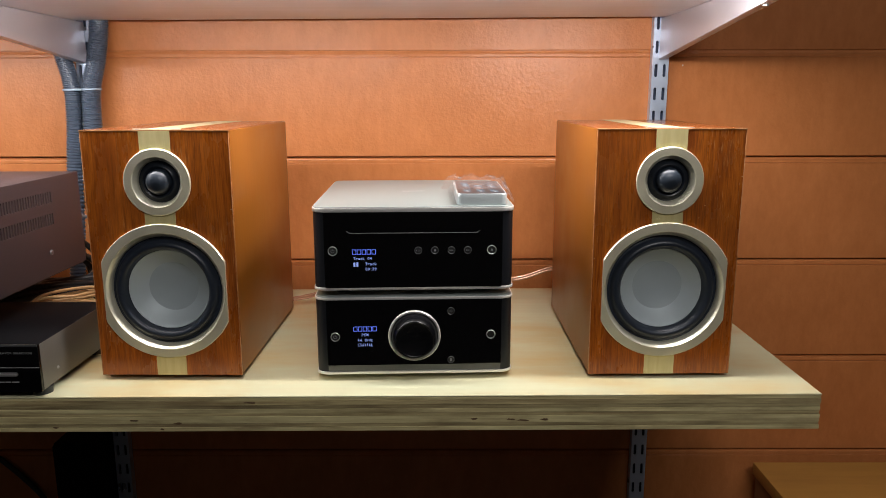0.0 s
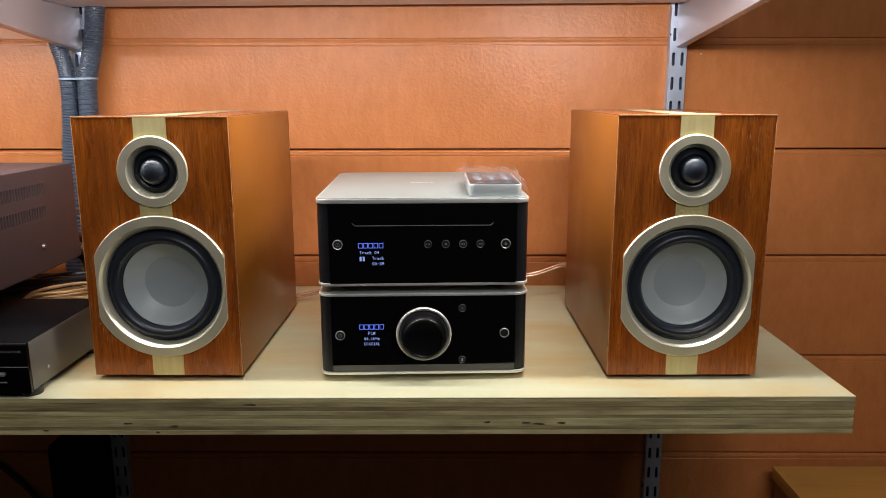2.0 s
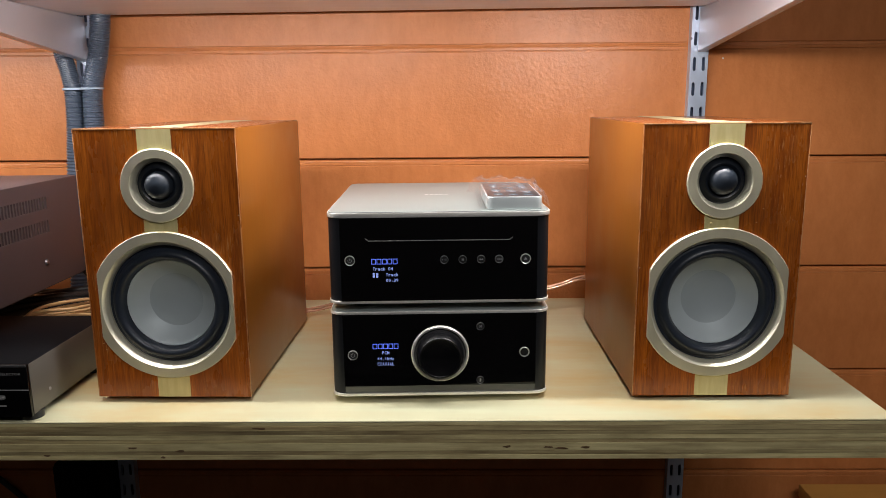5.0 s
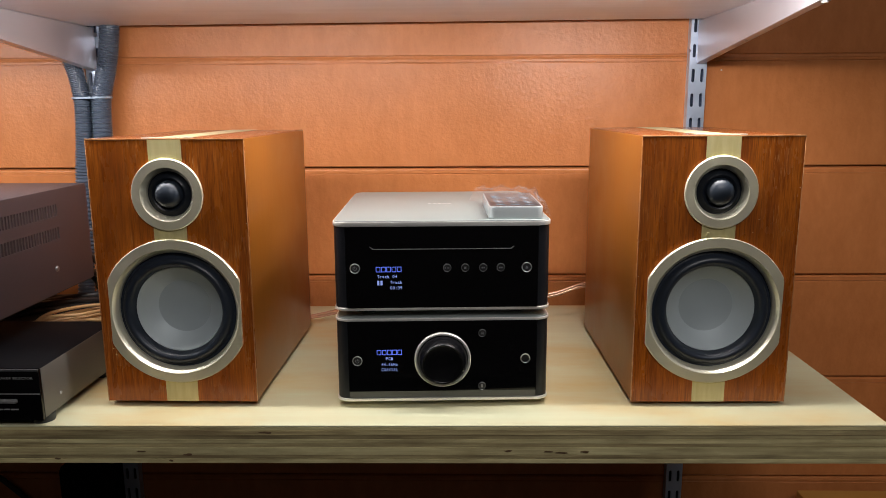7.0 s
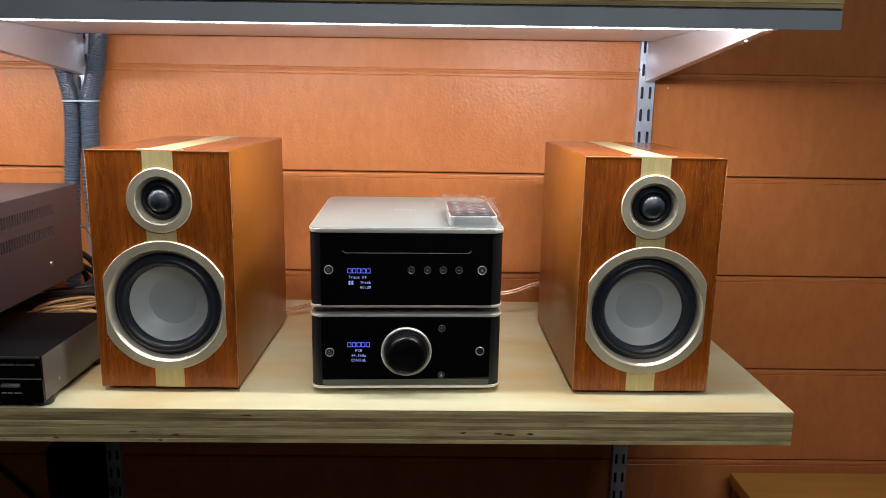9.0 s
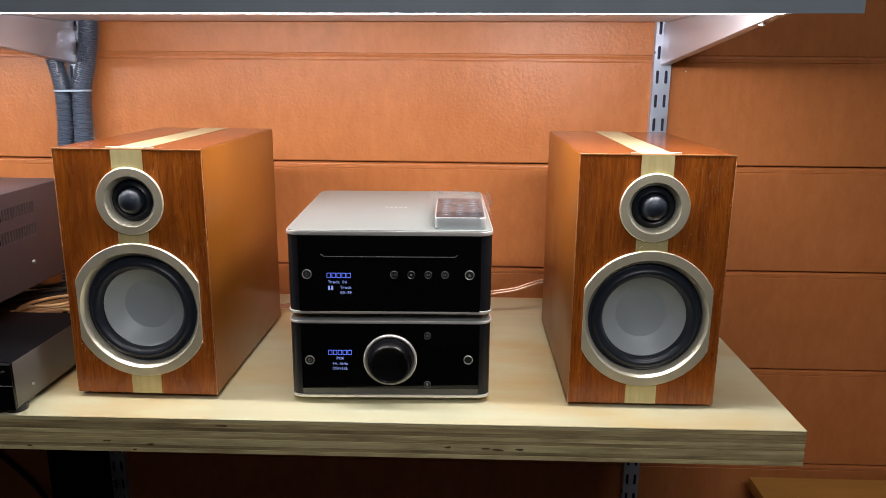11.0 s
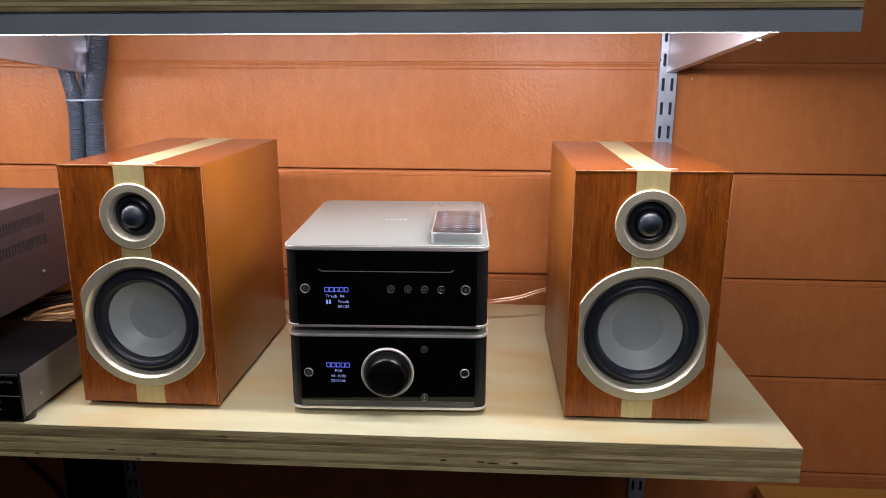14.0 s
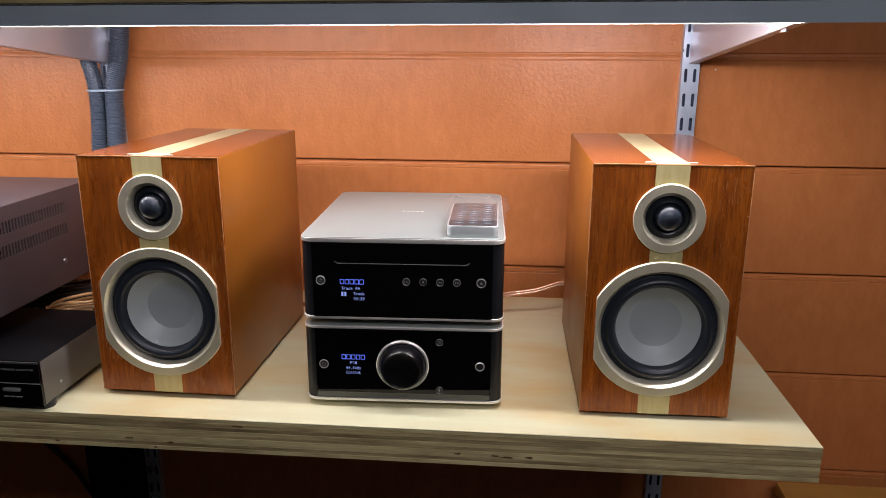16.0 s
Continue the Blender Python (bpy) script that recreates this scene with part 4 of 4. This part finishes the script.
part("lettering", bars((-14, -9, -0.6, 0.6), (-8, -3, -0.6, 0.6), (-2, 5, -0.6, 0.6)), M_LABEL, sel, "tiny unreadable lettering", pose(-0.026, -0.0003, 0.0165))
part("screw", lathe([(0, -0.001), (0.0014, -0.0008), (0.0018, 0.0002)], 12), M_SCREW, sel, "small bright screw", pose(0.0003, 0.031, 0.02, 0, 0, 90))
for x in (-0.165, -0.009):
    for y in (0.016, 0.13):
        part("foot", lathe([(0, 0), (0.0095, 0), (0.0105, 0.0072), (0, 0.0072)], 20), M_RUBBER, sel, at=pose(x, y, -0.0001, 90, 0, 0))

# ---- conduits, cables and wires ----


def loose(name, points, radius, mat, label, category="cable", group="", **kw):
    return tagged(part(name, tube(points, radius, **kw), mat, smooth=24 if "ridge" in kw else 60), label, category, group)


CY = 0.3565
loose("conduit", [(-0.443, CY - 0.004, 1.66), (-0.445, CY - 0.004, 1.58), (-0.4475, CY - 0.003, 1.53), (-0.456, CY, 1.485), (-0.4675, CY, 1.44), (-0.4705, CY, 1.39), (-0.4735, CY, 1.33), (-0.464, CY - 0.01, 1.24), (-0.458, CY - 0.03, 1.164)], 0.0131, M_CONDUIT,
      "ribbed black plastic cable conduit running up the wall", "conduit", "cable conduits", seg=18, steps=62, ridge=0.0013)
loose("conduit", [(-0.535, CY - 0.004, 1.66), (-0.530, CY - 0.004, 1.58), (-0.516, CY - 0.003, 1.53), (-0.502, CY, 1.48), (-0.495, CY, 1.44), (-0.4965, CY, 1.39), (-0.5025, CY, 1.33), (-0.503, CY - 0.01, 1.24), (-0.500, CY - 0.03, 1.163)], 0.0112, M_CONDUIT,
      "ribbed black plastic cable conduit running up the wall", "conduit", "cable conduits", seg=18, steps=62, ridge=0.0012)
tie = tagged(part("cable_tie", prism(rounded(-0.0265, 0.0265, -0.0146, 0.0146, 0.0135), "z", -0.0013, 0.0013, 0.0005), M_TIE, at=pose(-0.4802, CY, 1.4400, 0, -1, 0)), "pale cable tie round both conduits", "cable tie")
for k, (dy, dz, bend) in enumerate(((0.0, 0.0, 0.012), (0.014, 0.003, -0.01), (-0.008, 0.001, 0.006), (0.026, 0.006, 0.0), (0.006, 0.009, -0.014), (0.02, 0.0, 0.01), (0.034, 0.004, -0.004), (0.012, 0.012, 0.008))):
    loose("speaker_wire", [(-0.455 + 0.5 * bend, 0.0985, 1.178 + 0.4 * dz), (-0.44, 0.115 + 0.4 * dy, 1.19 + dz), (-0.405, 0.135 + dy + bend, 1.192 + dz), (-0.37, 0.15 + dy - bend, 1.19 + dz), (-0.335, 0.19 + dy, 1.184 + dz), (-0.31, 0.262 + 0.3 * dy, 1.176 + dz), (-0.29, 0.272 + 0.2 * dy, 1.156 + 0.2 * dz)], 0.0019, M_TAN,
          "tan two-core loudspeaker wire leaving the selector", "wire", "loudspeaker wires", seg=8)
for k in range(7):
    loose("black_cable", [(-0.56 + 0.01 * k, 0.1 + 0.013 * k, SHELF + 0.012 + 0.006 * (k % 3)), (-0.50, 0.11 + 0.013 * k, 1.19 + 0.005 * (k % 4)), (-0.45 + 0.006 * k, 0.15 + 0.012 * k, 1.195 + 0.004 * (k % 3)), (-0.41, 0.2 + 0.01 * k, 1.19 - 0.004 * (k % 2)), (-0.375 - 0.006 * k, 0.235 + 0.008 * k, SHELF + 0.0045)],
          0.0044, M_CABLE, "black cable lying under the receiver", "cable", "receiver cables", seg=8)
loose("mains_cable", [(-0.395, 0.215, 1.236), (-0.405, 0.22, 1.2285), (-0.4133, 0.22, 1.2195), (-0.4194, 0.22, 1.2092), (-0.434, 0.22, 1.1973), (-0.4533, 0.22, 1.1931), (-0.49, 0.21, 1.19)], 0.0052, M_GREY_CABLE,
      "thick blue-grey cable curling behind the receiver")
loose("mains_cable", [(-0.462, 0.196, 1.283), (-0.4448, 0.25, 1.2762), (-0.4338, 0.25, 1.2685), (-0.4264, 0.25, 1.2528), (-0.4255, 0.25, 1.2344), (-0.42, 0.25, 1.19), (-0.41, 0.25, 1.1535)], 0.0022, M_THIN_CABLE,
      "thin grey cable arching down behind the receiver")
for k, (x, z, sag) in enumerate(((-0.468, 1.262, 0.012), (-0.478, 1.25, 0.0), (-0.486, 1.275, -0.012), (-0.46, 1.24, 0.02))):
    loose("black_cable", [(x, 0.196, z), (x + 0.016, 0.225, z - 0.008), (x + 0.034, 0.25 + 0.5 * sag, z - 0.04), (x + 0.038, 0.25 - sag, 1.185), (x + 0.03, 0.235 + sag, SHELF + 0.003)],
          0.0042 - 0.0004 * (k % 3), M_CABLE, "black signal cable drooping behind the receiver", "cable", "receiver cables", seg=8)
for q in (-1, 1):
    d = 0.0016 * q
    loose("copper_wire", [(-0.20, 0.266 + d, 1.1555), (-0.165, 0.27, 1.159 + d), (-0.12, 0.272, 1.170 + d), (-0.09, 0.262, 1.184 + d), (-0.06, 0.2285, 1.188 + d)], 0.0017, M_COPPER, "clear-insulated copper loudspeaker wire behind the components", "wire", "copper wires", seg=8)
    loose("copper_wire", [(0.06, 0.233, 1.184 + d), (0.10, 0.262, 1.183 + d), (0.14, 0.268, 1.188 + d), (0.175, 0.27, 1.199 + d), (0.21, 0.247, 1.208 + d)], 0.0017, M_COPPER, "clear-insulated copper loudspeaker wire behind the components", "wire", "copper wires", seg=8)

# ---- below the shelf ----
cab = thing("wooden_cabinet", pose(0.517, 0.36, 0), "low honey-coloured wooden cabinet standing against the wall", "cabinet")
part("top", box(0, 0.9, -0.55, 0, 0.845, 0.865, 0.0015), M_HONEY, cab, "honey wood top")
part("body", box(0.004, 0.89, -0.54, -0.004, 0, 0.845, 0.001), M_HONEY_SIDE, cab, "brown wooden side")
strip = thing("black_box", pose(-0.54, WALL - 0.0005, 0.92), "black plastic box fixed to the wall beside the upright", "box")
part("case", box(-0.018, 0.043, -0.07, 0, -0.5, 0, 0.004), M_SEL_TOP, strip)
part("cover", box(-0.016, 0.041, -0.075, -0.0702, -0.498, -0.002, 0.002), M_SEL_TOP, strip)
loose("black_cable", [(-0.74, WALL - 0.006, 0.9), (-0.69, WALL - 0.006, 0.87), (-0.63, WALL - 0.006, 0.81), (-0.585, WALL - 0.02, 0.76)], 0.004, M_CABLE, "black cable running along the wall below the shelf")
